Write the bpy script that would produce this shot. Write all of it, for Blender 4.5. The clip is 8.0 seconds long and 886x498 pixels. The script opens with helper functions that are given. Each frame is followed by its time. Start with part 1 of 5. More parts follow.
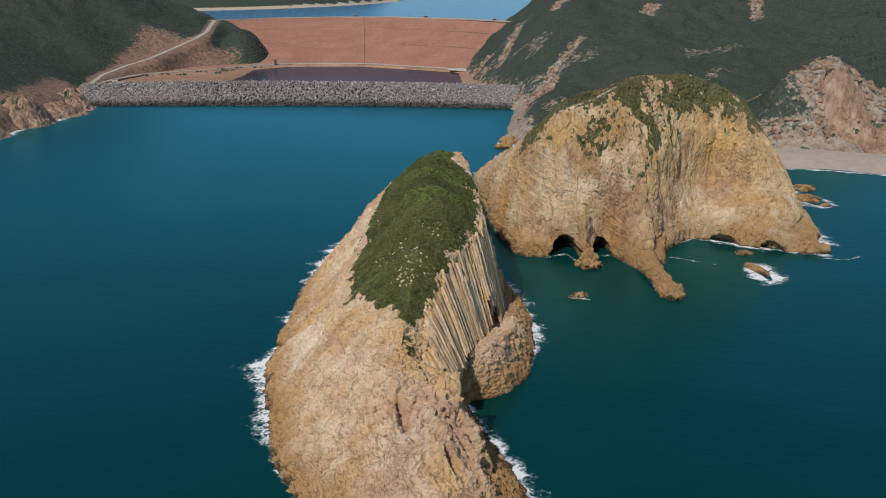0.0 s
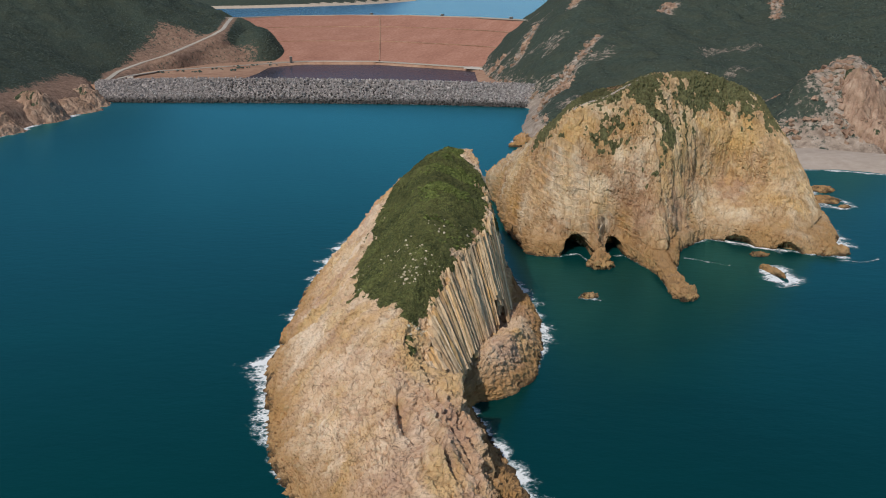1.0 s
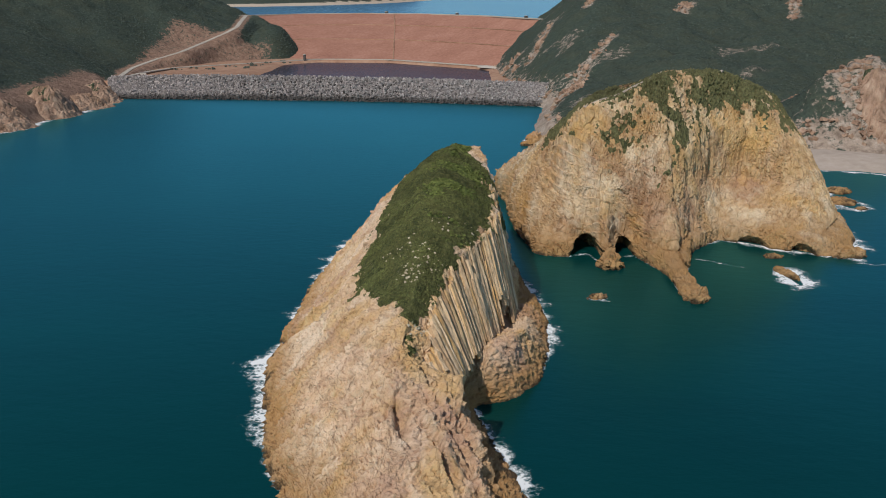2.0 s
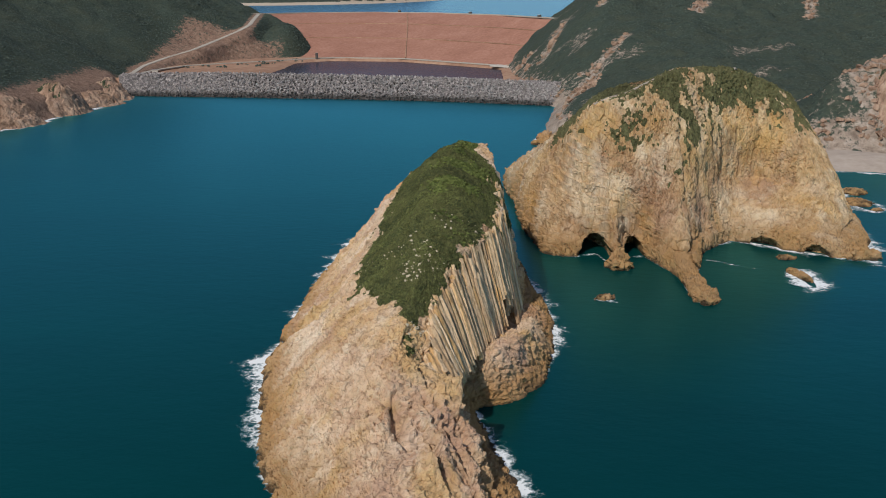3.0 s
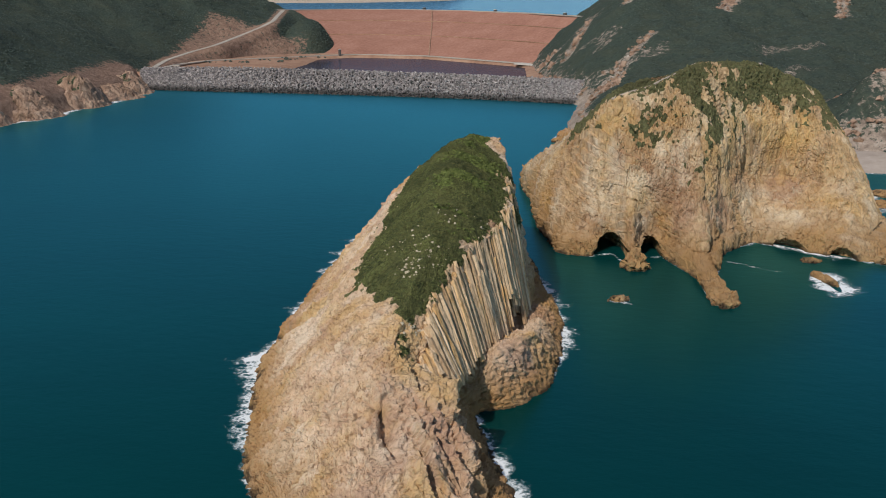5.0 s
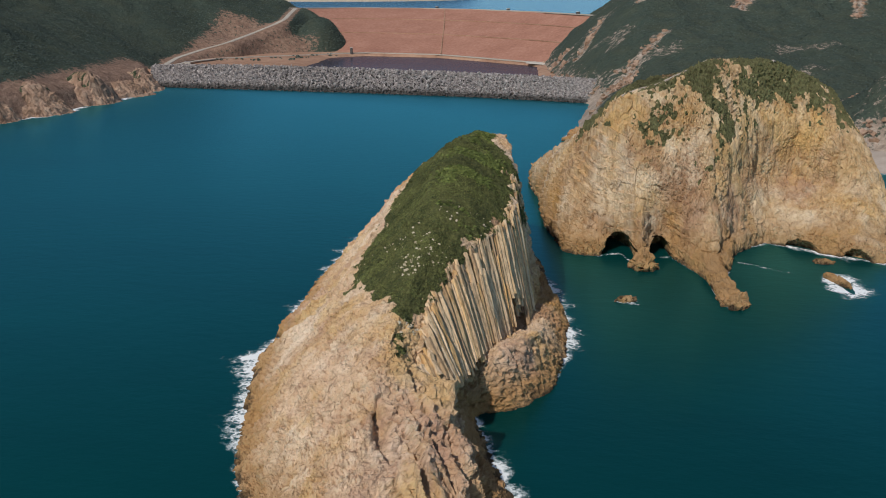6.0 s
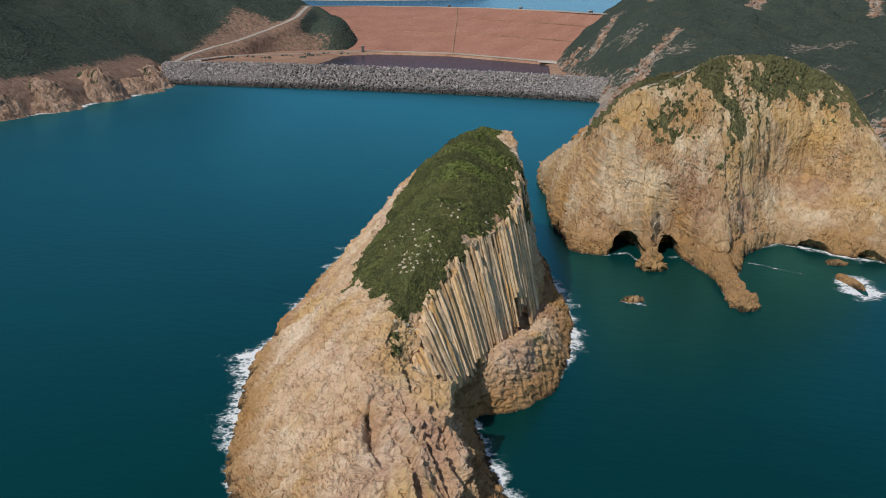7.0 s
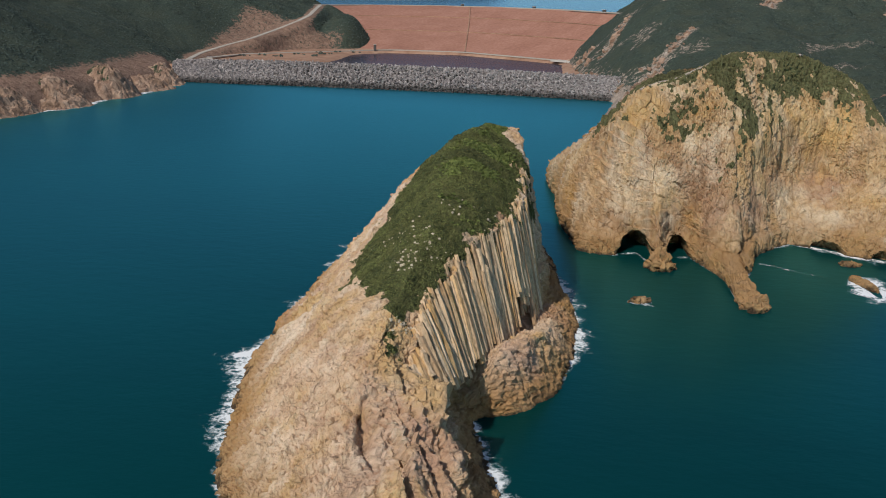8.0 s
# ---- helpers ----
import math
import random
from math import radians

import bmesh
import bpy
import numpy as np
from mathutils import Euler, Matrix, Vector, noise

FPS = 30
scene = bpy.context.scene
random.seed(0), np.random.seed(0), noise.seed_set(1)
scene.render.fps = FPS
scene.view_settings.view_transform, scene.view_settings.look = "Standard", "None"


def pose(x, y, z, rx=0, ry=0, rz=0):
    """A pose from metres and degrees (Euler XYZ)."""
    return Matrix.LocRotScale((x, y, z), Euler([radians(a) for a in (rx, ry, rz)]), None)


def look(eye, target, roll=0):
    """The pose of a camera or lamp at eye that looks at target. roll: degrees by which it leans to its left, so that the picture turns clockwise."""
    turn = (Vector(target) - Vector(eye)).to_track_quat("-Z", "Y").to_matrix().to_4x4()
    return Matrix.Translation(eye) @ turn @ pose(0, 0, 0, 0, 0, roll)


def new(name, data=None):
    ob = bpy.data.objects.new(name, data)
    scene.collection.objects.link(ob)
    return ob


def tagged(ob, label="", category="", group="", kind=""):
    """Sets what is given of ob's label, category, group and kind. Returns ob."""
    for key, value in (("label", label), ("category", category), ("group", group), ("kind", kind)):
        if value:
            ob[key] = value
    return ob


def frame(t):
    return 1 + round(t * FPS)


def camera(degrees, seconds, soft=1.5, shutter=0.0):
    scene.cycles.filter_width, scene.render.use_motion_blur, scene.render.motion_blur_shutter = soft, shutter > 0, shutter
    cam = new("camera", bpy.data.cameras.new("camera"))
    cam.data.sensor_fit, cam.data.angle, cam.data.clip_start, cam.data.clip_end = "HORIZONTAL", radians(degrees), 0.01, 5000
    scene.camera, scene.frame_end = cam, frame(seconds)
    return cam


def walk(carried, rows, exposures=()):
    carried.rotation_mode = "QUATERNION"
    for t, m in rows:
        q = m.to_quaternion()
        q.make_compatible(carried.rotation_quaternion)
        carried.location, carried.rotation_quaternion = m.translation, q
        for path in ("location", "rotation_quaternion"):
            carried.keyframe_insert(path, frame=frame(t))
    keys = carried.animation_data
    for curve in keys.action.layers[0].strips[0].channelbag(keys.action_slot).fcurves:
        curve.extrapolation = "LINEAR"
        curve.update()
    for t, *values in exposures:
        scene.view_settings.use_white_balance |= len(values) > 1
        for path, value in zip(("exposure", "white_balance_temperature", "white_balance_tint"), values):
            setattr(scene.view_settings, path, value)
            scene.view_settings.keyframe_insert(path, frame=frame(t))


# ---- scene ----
cam = camera(50.5, 8.0, soft=1.0)
PATH = [
    (0.0, (0.00, 0.00, 105.00), (0.00, 96.34, 78.21), -0.83),
    (0.5, (1.46, 2.81, 103.90), (0.58, 99.15, 77.12), -0.73),
    (1.0, (2.91, 5.61, 102.81), (1.14, 101.94, 76.03), -0.60),
    (1.5, (4.34, 8.42, 101.75), (1.76, 104.73, 74.98), -0.43),
    (3.0, (8.41, 16.81, 98.58), (3.66, 113.05, 71.86), -0.15),
    (3.5, (9.72, 19.58, 97.53), (4.24, 115.80, 70.84), -0.03),
    (4.0, (10.98, 22.31, 96.51), (4.87, 118.49, 69.83), 0.07),
    (4.5, (12.23, 25.00, 95.50), (5.47, 121.14, 68.81), 0.18),
    (6.0, (15.94, 32.96, 92.52), (7.13, 128.93, 65.82), 0.46),
    (6.5, (17.15, 35.60, 91.52), (7.67, 131.50, 64.81), 0.54),
    (7.0, (18.37, 38.26, 90.53), (8.22, 134.09, 63.81), 0.63),
    (7.5, (19.63, 40.93, 89.53), (8.75, 136.68, 62.82), 0.72),
    (8.0, (20.88, 43.58, 88.53), (9.30, 139.25, 61.83), 0.78),
]
walk(cam, [(t, look(eye, target, roll)) for t, eye, target, roll in PATH])

# ---- world, sun, exposure ----
SUN_AZ, SUN_EL = radians(206), radians(44)      # compass bearing of the sun, clockwise from +y
sun_dir = Vector((math.sin(SUN_AZ) * math.cos(SUN_EL), math.cos(SUN_AZ) * math.cos(SUN_EL), math.sin(SUN_EL)))
world = bpy.data.worlds.new("hazy_sky")
scene.world = world
world.use_nodes = True
wn = world.node_tree.nodes
sky = wn.new("ShaderNodeTexSky")
sky.sky_type, sky.sun_disc = "NISHITA", False
sky.sun_elevation, sky.sun_rotation = SUN_EL, SUN_AZ
sky.air_density, sky.dust_density = 1.0, 0.6
wn["Background"].inputs["Strength"].default_value = 0.085
world.node_tree.links.new(sky.outputs["Color"], wn["Background"].inputs["Color"])
sun = new("sun", bpy.data.lights.new("sun", "SUN"))
sun.data.energy, sun.data.angle, sun.data.color = 3.4, radians(1.5), (1.0, 0.93, 0.84)
sun.matrix_world = look((0, 0, 300), Vector((0, 0, 300)) - sun_dir)
scene.view_settings.exposure = -0.04


# ---- noise on arrays ----
def hash3(i, j, k, seed):
    """Pseudo-random numbers in 0..1 for whole-number lattice points."""
    h = np.zeros(np.shape(i), np.uint32) + np.uint32((seed * 2654435761 + 12345) & 0xFFFFFFFF)
    for a, m in ((i, 0x85EBCA6B), (j, 0xC2B2AE35), (k, 0x27D4EB2F)):
        h = (h ^ np.asarray(a).astype(np.int64).astype(np.uint32)) * np.uint32(m)
        h = h ^ (h >> np.uint32(15))
    h = h * np.uint32(0x2C1B3C6D)
    h = h ^ (h >> np.uint32(13))
    return (h & np.uint32(0xFFFFFF)) / float(0xFFFFFF)


def vnoise(p, seed=0):
    """Value noise in -1..1 at the points p (n, 3)."""
    f = np.floor(p)
    i = f.astype(np.int64)
    u = p - f
    u = u * u * (3 - 2 * u)
    out = 0
    for dx in (0, 1):
        for dy in (0, 1):
            for dz in (0, 1):
                w = (u[:, 0] if dx else 1 - u[:, 0]) * (u[:, 1] if dy else 1 - u[:, 1]) * (u[:, 2] if dz else 1 - u[:, 2])
                out = out + w * hash3(i[:, 0] + dx, i[:, 1] + dy, i[:, 2] + dz, seed)
    return out * 2 - 1


def fbm(p, size, octaves=4, seed=0, gain=0.5):
    q, a, out, total = np.asarray(p, float) / size, 1.0, 0, 0
    for o in range(octaves):
        out = out + a * vnoise(q + 17.3 * o, seed + o)
        total += a
        q, a = q * 2.03, a * gain
    return out / total


def ridged(p, size, octaves=3, seed=0):
    q, a, out, total = np.asarray(p, float) / size, 1.0, 0, 0
    for o in range(octaves):
        out = out + a * (1 - 2 * np.abs(vnoise(q + 9.1 * o, seed + o)))
        total += a
        q, a = q * 2.1, a * 0.5
    return out / total


def cells(p, size, seed=0):
    """Distances to the nearest and second nearest scattered seed, and the nearest one's number in 0..1."""
    q = np.asarray(p, float) / size
    i = np.floor(q).astype(np.int64)
    d1, d2, tag = np.full(len(q), 9.0), np.full(len(q), 9.0), np.zeros(len(q))
    for dx in (-1, 0, 1):
        for dy in (-1, 0, 1):
            for dz in (-1, 0, 1):
                c = i + (dx, dy, dz)
                s = np.stack([c[:, a] + hash3(c[:, 0], c[:, 1], c[:, 2], seed + 7 * a) for a in range(3)], 1)
                d = np.sqrt(((q - s) ** 2).sum(1))
                near = d < d1
                d2 = np.where(near, d1, np.minimum(d2, d))
                tag = np.where(near, hash3(c[:, 0], c[:, 1], c[:, 2], seed + 31), tag)
                d1 = np.where(near, d, d1)
    return d1, d2, tag


def facets(p, size, seed=0, lean=1.0):
    """Tilted facets of broken rock: each cell has its own plane. Returns the relief and the depth of the joints (0..1)."""
    q = np.asarray(p, float) / size
    i = np.floor(q).astype(np.int64)
    d1, d2 = np.full(len(q), 9.0), np.full(len(q), 9.0)
    off, own = np.zeros((len(q), 3)), np.zeros((len(q), 3), np.int64)
    for dx in (-1, 0, 1):
        for dy in (-1, 0, 1):
            for dz in (-1, 0, 1):
                c = i + (dx, dy, dz)
                s = np.stack([c[:, a] + hash3(c[:, 0], c[:, 1], c[:, 2], seed + 7 * a) for a in range(3)], 1)
                v = q - s
                d = np.sqrt((v ** 2).sum(1))
                near = d < d1
                d2 = np.where(near, d1, np.minimum(d2, d))
                off[near], own[near] = v[near], c[near]
                d1 = np.where(near, d, d1)
    g = np.stack([hash3(own[:, 0], own[:, 1], own[:, 2], seed + 50 + a) for a in range(4)], 1) * 2 - 1
    return size * ((g[:, :3] * off).sum(1) * lean + 0.35 * g[:, 3]), smooth(0.10, 0.0, d2 - d1)


def smooth(e0, e1, x):
    t = np.clip((x - e0) / (e1 - e0), 0, 1)
    return t * t * (3 - 2 * t)


def curve(knots, s, soft=0.0):
    """Each column of the knots (s, a, b, ...) over s, rounded a little."""
    k = np.array(knots, float)
    s = np.asarray(s, float)
    offs = np.linspace(-1, 1, 9) * soft if soft else np.zeros(1)
    return np.stack([np.mean([np.interp(s + o, k[:, 0], k[:, c]) for o in offs], 0) for c in range(1, k.shape[1])], -1)


# ---- meshes ----
def grid_faces(n, m, closed=False):
    """Quads over a grid of n rows of m points; closed joins the last row to the first."""
    r = np.arange(n if closed else n - 1)[:, None]
    c = np.arange(m - 1)[None, :]
    a = r * m + c
    b = ((r + 1) % n) * m + c
    return np.stack([a, b, b + 1, a + 1], -1).reshape(-1, 4)


def mesh_of(name, verts, faces, mats, smooth_shade=True, attrs=None):
    """A mesh of quads or triangles from arrays."""
    verts, faces = np.asarray(verts, np.float32), np.asarray(faces, np.int32)
    me = bpy.data.meshes.new(name)
    k = faces.shape[1]
    me.vertices.add(len(verts))
    me.vertices.foreach_set("co", verts.ravel())
    me.loops.add(faces.size)
    me.loops.foreach_set("vertex_index", faces.ravel())
    me.polygons.add(len(faces))
    me.polygons.foreach_set("loop_start", np.arange(0, faces.size, k, dtype=np.int32))
    me.polygons.foreach_set("loop_total", np.full(len(faces), k, np.int32))
    me.polygons.foreach_set("use_smooth", np.full(len(faces), smooth_shade, bool))
    for key, values in (attrs or {}).items():
        a = me.attributes.new(key, "FLOAT", "POINT")
        a.data.foreach_set("value", np.asarray(values, np.float32))
    me.update(calc_edges=True)
    for m in mats:
        me.materials.append(m)
    return me


def grid_normals(g):
    """Unit normals of a grid of points (n, m, 3)."""
    du, dv = np.gradient(g, axis=0), np.gradient(g, axis=1)
    n = np.cross(du, dv)
    return n / np.maximum(np.linalg.norm(n, axis=-1, keepdims=True), 1e-9)


def part(name, bm, material, parent, label=""):
    me = bpy.data.meshes.new(name)
    bm.to_mesh(me)
    bm.free()
    if material:
        me.materials.append(material)
    ob = new(name, me)
    ob.parent = parent
    return tagged(ob, label)


# ---- materials ----
def material(name):
    m = bpy.data.materials.new(name)
    m.use_nodes = True
    nt = m.node_tree
    return m, nt, nt.nodes["Principled BSDF"]


def node(nt, kind, **inputs):
    n = nt.nodes.new(kind)
    for key, value in inputs.items():
        n.inputs[key.replace("_", " ")].default_value = value
    return n


def noise_of(nt, coord, scale, detail=5.0, rough=0.55):
    n = node(nt, "ShaderNodeTexNoise", Scale=scale, Detail=detail, Roughness=rough)
    nt.links.new(coord, n.inputs["Vector"])
    return n.outputs["Fac"]


def ramp(nt, fac, stops):
    r = nt.nodes.new("ShaderNodeValToRGB")
    el = r.color_ramp.elements
    el[0].position, el[0].color = stops[0][0], (*stops[0][1], 1)
    el[1].position, el[1].color = stops[-1][0], (*stops[-1][1], 1)
    for p, c in stops[1:-1]:
        e = el.new(p)
        e.color = (*c, 1)
    nt.links.new(fac, r.inputs["Fac"])
    return r.outputs["Color"]


def mixed(nt, fac, a, b, mode="MIX"):
    m = nt.nodes.new("ShaderNodeMix")
    m.data_type, m.blend_type = "RGBA", mode
    for sock, v in ((m.inputs["Factor"], fac), (m.inputs["A"], a), (m.inputs["B"], b)):
        if isinstance(v, (int, float)):
            sock.default_value = v
        elif isinstance(v, tuple):
            sock.default_value = (*v, 1)
        else:
            nt.links.new(v, sock)
    return m.outputs["Result"]


def math_of(nt, op, a, b=0.0, c=0.0):
    m = nt.nodes.new("ShaderNodeMath")
    m.operation = op
    for sock, v in zip(m.inputs, (a, b, c)):
        if isinstance(v, (int, float)):
            sock.default_value = v
        else:
            nt.links.new(v, sock)
    return m.outputs["Value"]


def stretched(nt, coord, scale, turn=(0, 0, 0)):
    m = nt.nodes.new("ShaderNodeMapping")
    m.inputs["Scale"].default_value = scale
    m.inputs["Rotation"].default_value = [radians(a) for a in turn]
    nt.links.new(coord, m.inputs["Vector"])
    return m.outputs["Vector"]


def bump(nt, bsdf, height, strength, distance):
    b = node(nt, "ShaderNodeBump", Strength=strength, Distance=distance)
    nt.links.new(height, b.inputs["Height"])
    nt.links.new(b.outputs["Normal"], bsdf.inputs["Normal"])


def place(nt):
    return nt.nodes.new("ShaderNodeNewGeometry").outputs["Position"]


def attribute(nt, name):
    a = nt.nodes.new("ShaderNodeAttribute")
    a.attribute_name = name
    return a.outputs["Fac"]


def rock(name, tones, grain=0.5, stretch=(1, 1, 1), streaks=(0.5, 0.5, 0.06), lean=(0, 0, 0), tide=True, veg=(0.105, 0.108, 0.040), relief=0.8, web=0.5, run=0.5, speck=0.6, patches=(), tide_top=9.5, ochre=(0.48, 0.28, 0.10), tide_tone=(0.27, 0.15, 0.052)):
    """Weathered volcanic rock: broad stains, streaks, cracks, a dark tidal band and soil with low plants where 'veg' says so."""
    m, nt, bsdf = material(name)
    p = place(nt)
    ps = stretched(nt, p, stretch)
    broad, mid, fine = noise_of(nt, p, 0.045, 5, 0.6), noise_of(nt, ps, 0.16, 8, 0.68), noise_of(nt, ps, 2.2, 8, 0.72)
    base = ramp(nt, mid, [(0.30, tones[0]), (0.43, tones[1]), (0.55, tones[2]), (0.72, tones[3])])
    stain = ramp(nt, broad, [(0.44, (0, 0, 0)), (0.62, (1, 1, 1))])
    base = mixed(nt, math_of(nt, "MULTIPLY", stain, 0.5), base, ochre)
    for k, (tone, much) in enumerate(patches):
        shifted = stretched(nt, p, (0.035 + 0.012 * k, 0.035 + 0.012 * k, 0.03), (10 * k, 20, 37 * k + 15))
        spot = ramp(nt, noise_of(nt, shifted, 1.0, 6, 0.62), [(0.50, (0, 0, 0)), (0.64, (1, 1, 1))])
        base = mixed(nt, math_of(nt, "MULTIPLY", spot, much), base, tone)
    streak = noise_of(nt, stretched(nt, p, streaks, lean), 1.0, 6, 0.65)
    base = mixed(nt, run, base, ramp(nt, streak, [(0.34, (0.50, 0.44, 0.38)), (0.50, (1, 1, 1))]), "MULTIPLY")
    dark = ramp(nt, fine, [(0.33, (0.28, 0.25, 0.22)), (0.44, (0.95, 0.95, 0.95)), (0.62, (1.0, 1.0, 1.0)), (0.70, (1.25, 1.25, 1.22))])
    base = mixed(nt, speck, base, dark, "MULTIPLY")
    warp = nt.nodes.new("ShaderNodeVectorMath")
    warp.operation = "MULTIPLY_ADD"
    nz = node(nt, "ShaderNodeTexNoise", Scale=0.3, Detail=6.0, Roughness=0.65)
    nt.links.new(p, nz.inputs["Vector"])
    nt.links.new(nz.outputs["Color"], warp.inputs[0])
    warp.inputs[1].default_value = (2.5, 2.5, 2.5)
    nt.links.new(ps, warp.inputs[2])
    joints = []
    for size, thin in ((grain * 0.5, 0.02), (grain * 1.7, 0.035)):
        v = node(nt, "ShaderNodeTexVoronoi", Scale=size)
        v.feature = "DISTANCE_TO_EDGE"
        nt.links.new(warp.outputs["Vector"], v.inputs["Vector"])
        gap_mask = ramp(nt, noise_of(nt, p, size * 1.5, 3), [(0.45, (0, 0, 0)), (0.58, (1, 1, 1))])
        line = ramp(nt, v.outputs["Distance"], [(0.0, (0.22, 0.18, 0.15)), (thin, (1, 1, 1))])
        base = mixed(nt, math_of(nt, "MULTIPLY", gap_mask, web), base, line, "MULTIPLY")
        joints.append(math_of(nt, "MINIMUM", v.outputs["Distance"], thin * 1.5))
    if tide:
        sep = nt.nodes.new("ShaderNodeSeparateXYZ")
        nt.links.new(p, sep.inputs["Vector"])
        h = math_of(nt, "ADD", sep.outputs["Z"], math_of(nt, "MULTIPLY", math_of(nt, "SUBTRACT", noise_of(nt, p, 0.16, 5, 0.65), 0.5), -9.0))
        brown = ramp(nt, math_of(nt, "DIVIDE", h, tide_top), [(0.35, (1, 1, 1)), (1.0, (0, 0, 0))])
        base = mixed(nt, math_of(nt, "MULTIPLY", brown, 0.8), base, tide_tone)
        wet = ramp(nt, math_of(nt, "DIVIDE", h, 10.0), [(0.0, (1, 1, 1)), (0.15, (0, 0, 0))])
        base = mixed(nt, math_of(nt, "MULTIPLY", wet, 0.9), base, (0.035, 0.026, 0.018))
    g = attribute(nt, "veg")
    green = ramp(nt, noise_of(nt, p, 0.8, 6, 0.7), [(0.3, tuple(0.45 * c for c in veg)), (0.5, veg), (0.75, tuple(1.7 * c for c in veg))])
    edge = ramp(nt, math_of(nt, "ADD", g, math_of(nt, "MULTIPLY", math_of(nt, "SUBTRACT", noise_of(nt, p, 0.6, 6, 0.7), 0.5), 1.5)), [(0.44, (0, 0, 0)), (0.56, (1, 1, 1))])
    base = mixed(nt, edge, base, green)
    nt.links.new(base, bsdf.inputs["Base Color"])
    bsdf.inputs["Roughness"].default_value = 0.9
    bsdf.inputs["Specular IOR Level"].default_value = 0.2
    h = math_of(nt, "ADD", math_of(nt, "MULTIPLY", mid, 0.7), math_of(nt, "MULTIPLY", fine, 0.5))
    h = math_of(nt, "ADD", h, math_of(nt, "ADD", math_of(nt, "MULTIPLY", streak, 0.5), math_of(nt, "MULTIPLY", math_of(nt, "ADD", joints[0], joints[1]), 4.0)))
    bump(nt, bsdf, h, relief, 1.2)
    return m


TAN = [(0.41, 0.262, 0.168), (0.61, 0.42, 0.28), (0.71, 0.52, 0.365), (0.81, 0.645, 0.485)]
GOLD = [(0.28, 0.172, 0.092), (0.45, 0.295, 0.16), (0.54, 0.385, 0.23), (0.63, 0.495, 0.35)]
PINK = [(0.17, 0.105, 0.075), (0.30, 0.195, 0.14), (0.40, 0.275, 0.20), (0.50, 0.37, 0.28)]
m_rock_near = rock("pale_tan_rock", TAN, 0.16, (1, 0.7, 1), (0.10, 0.75, 0.6), (0, 0, -12), web=0.4, run=0.35, speck=0.52, relief=0.85, tide_top=9.8, tide_tone=(0.37, 0.205, 0.075), patches=(((0.46, 0.285, 0.205), 0.85), ((0.78, 0.63, 0.48), 0.75), ((0.57, 0.36, 0.14), 0.7)))
m_rock_far = rock("golden_cliff_rock", GOLD, 0.16, (1, 1, 0.6), veg=(0.115, 0.112, 0.052), web=0.2, run=0.6, speck=0.5, tide_top=12.0, tide_tone=(0.33, 0.195, 0.085), patches=(((0.34, 0.20, 0.14), 0.6), ((0.72, 0.61, 0.46), 0.75), ((0.60, 0.37, 0.12), 0.45)), ochre=(0.54, 0.34, 0.135))
m_rock_shore = rock("pinkish_shore_rock", PINK, 0.06, (1, 1, 0.6), (0.25, 0.25, 0.05), (0, 0, 0), False, ochre=(0.26, 0.165, 0.105), veg=(0.042, 0.055, 0.030))


def water(name, deep, tint, wave, fine_scale, gloss=1.0, rough=0.2):
    """Deep water: light scattered back from below, and the sky's mirror image, which grows towards grazing."""
    m, nt, bsdf = material(name)
    nt.nodes.remove(bsdf)
    p = place(nt)
    patch = noise_of(nt, stretched(nt, p, (0.006, 0.014, 1), (0, 0, 12)), 1.0, 5, 0.6)
    under = nt.nodes.new("ShaderNodeBsdfDiffuse")
    nt.links.new(ramp(nt, patch, [(0.3, tuple(0.8 * a for a in deep)), (0.7, tuple(1.2 * a for a in deep))]), under.inputs["Color"])
    shine = node(nt, "ShaderNodeBsdfGlossy", Color=(*tint, 1), Roughness=rough)
    ripples = math_of(nt, "ADD", math_of(nt, "MULTIPLY", noise_of(nt, stretched(nt, p, (1, 1.6, 1), (0, 0, 25)), 0.16, 3), 2.0), noise_of(nt, stretched(nt, p, (1, 1.5, 1), (0, 0, -10)), fine_scale, 5, 0.65))
    b = node(nt, "ShaderNodeBump", Strength=wave, Distance=1.0)
    nt.links.new(ripples, b.inputs["Height"])
    fres = node(nt, "ShaderNodeFresnel", IOR=1.33)
    for n in (under, shine, fres):
        nt.links.new(b.outputs["Normal"], n.inputs["Normal"])
    mix = nt.nodes.new("ShaderNodeMixShader")
    nt.links.new(math_of(nt, "MULTIPLY", fres.outputs["Fac"], gloss), mix.inputs["Fac"])
    nt.links.new(under.outputs["BSDF"], mix.inputs[1])
    nt.links.new(shine.outputs["BSDF"], mix.inputs[2])
    nt.links.new(mix.outputs["Shader"], nt.nodes["Material Output"].inputs["Surface"])
    return m


m_sea = water("teal_sea_water", (0.0003, 0.0315, 0.0300), (0.23, 0.84, 1.01), 0.045, 0.5, 1.12, 0.28)
m_lake = water("blue_reservoir_water", (0.03, 0.13, 0.26), (0.5, 0.8, 1.0), 0.1, 0.3)
m_pond = water("dull_pond_water", (0.050, 0.043, 0.048), (0.6, 0.55, 0.65), 0.05, 0.5, 0.7, 0.2)


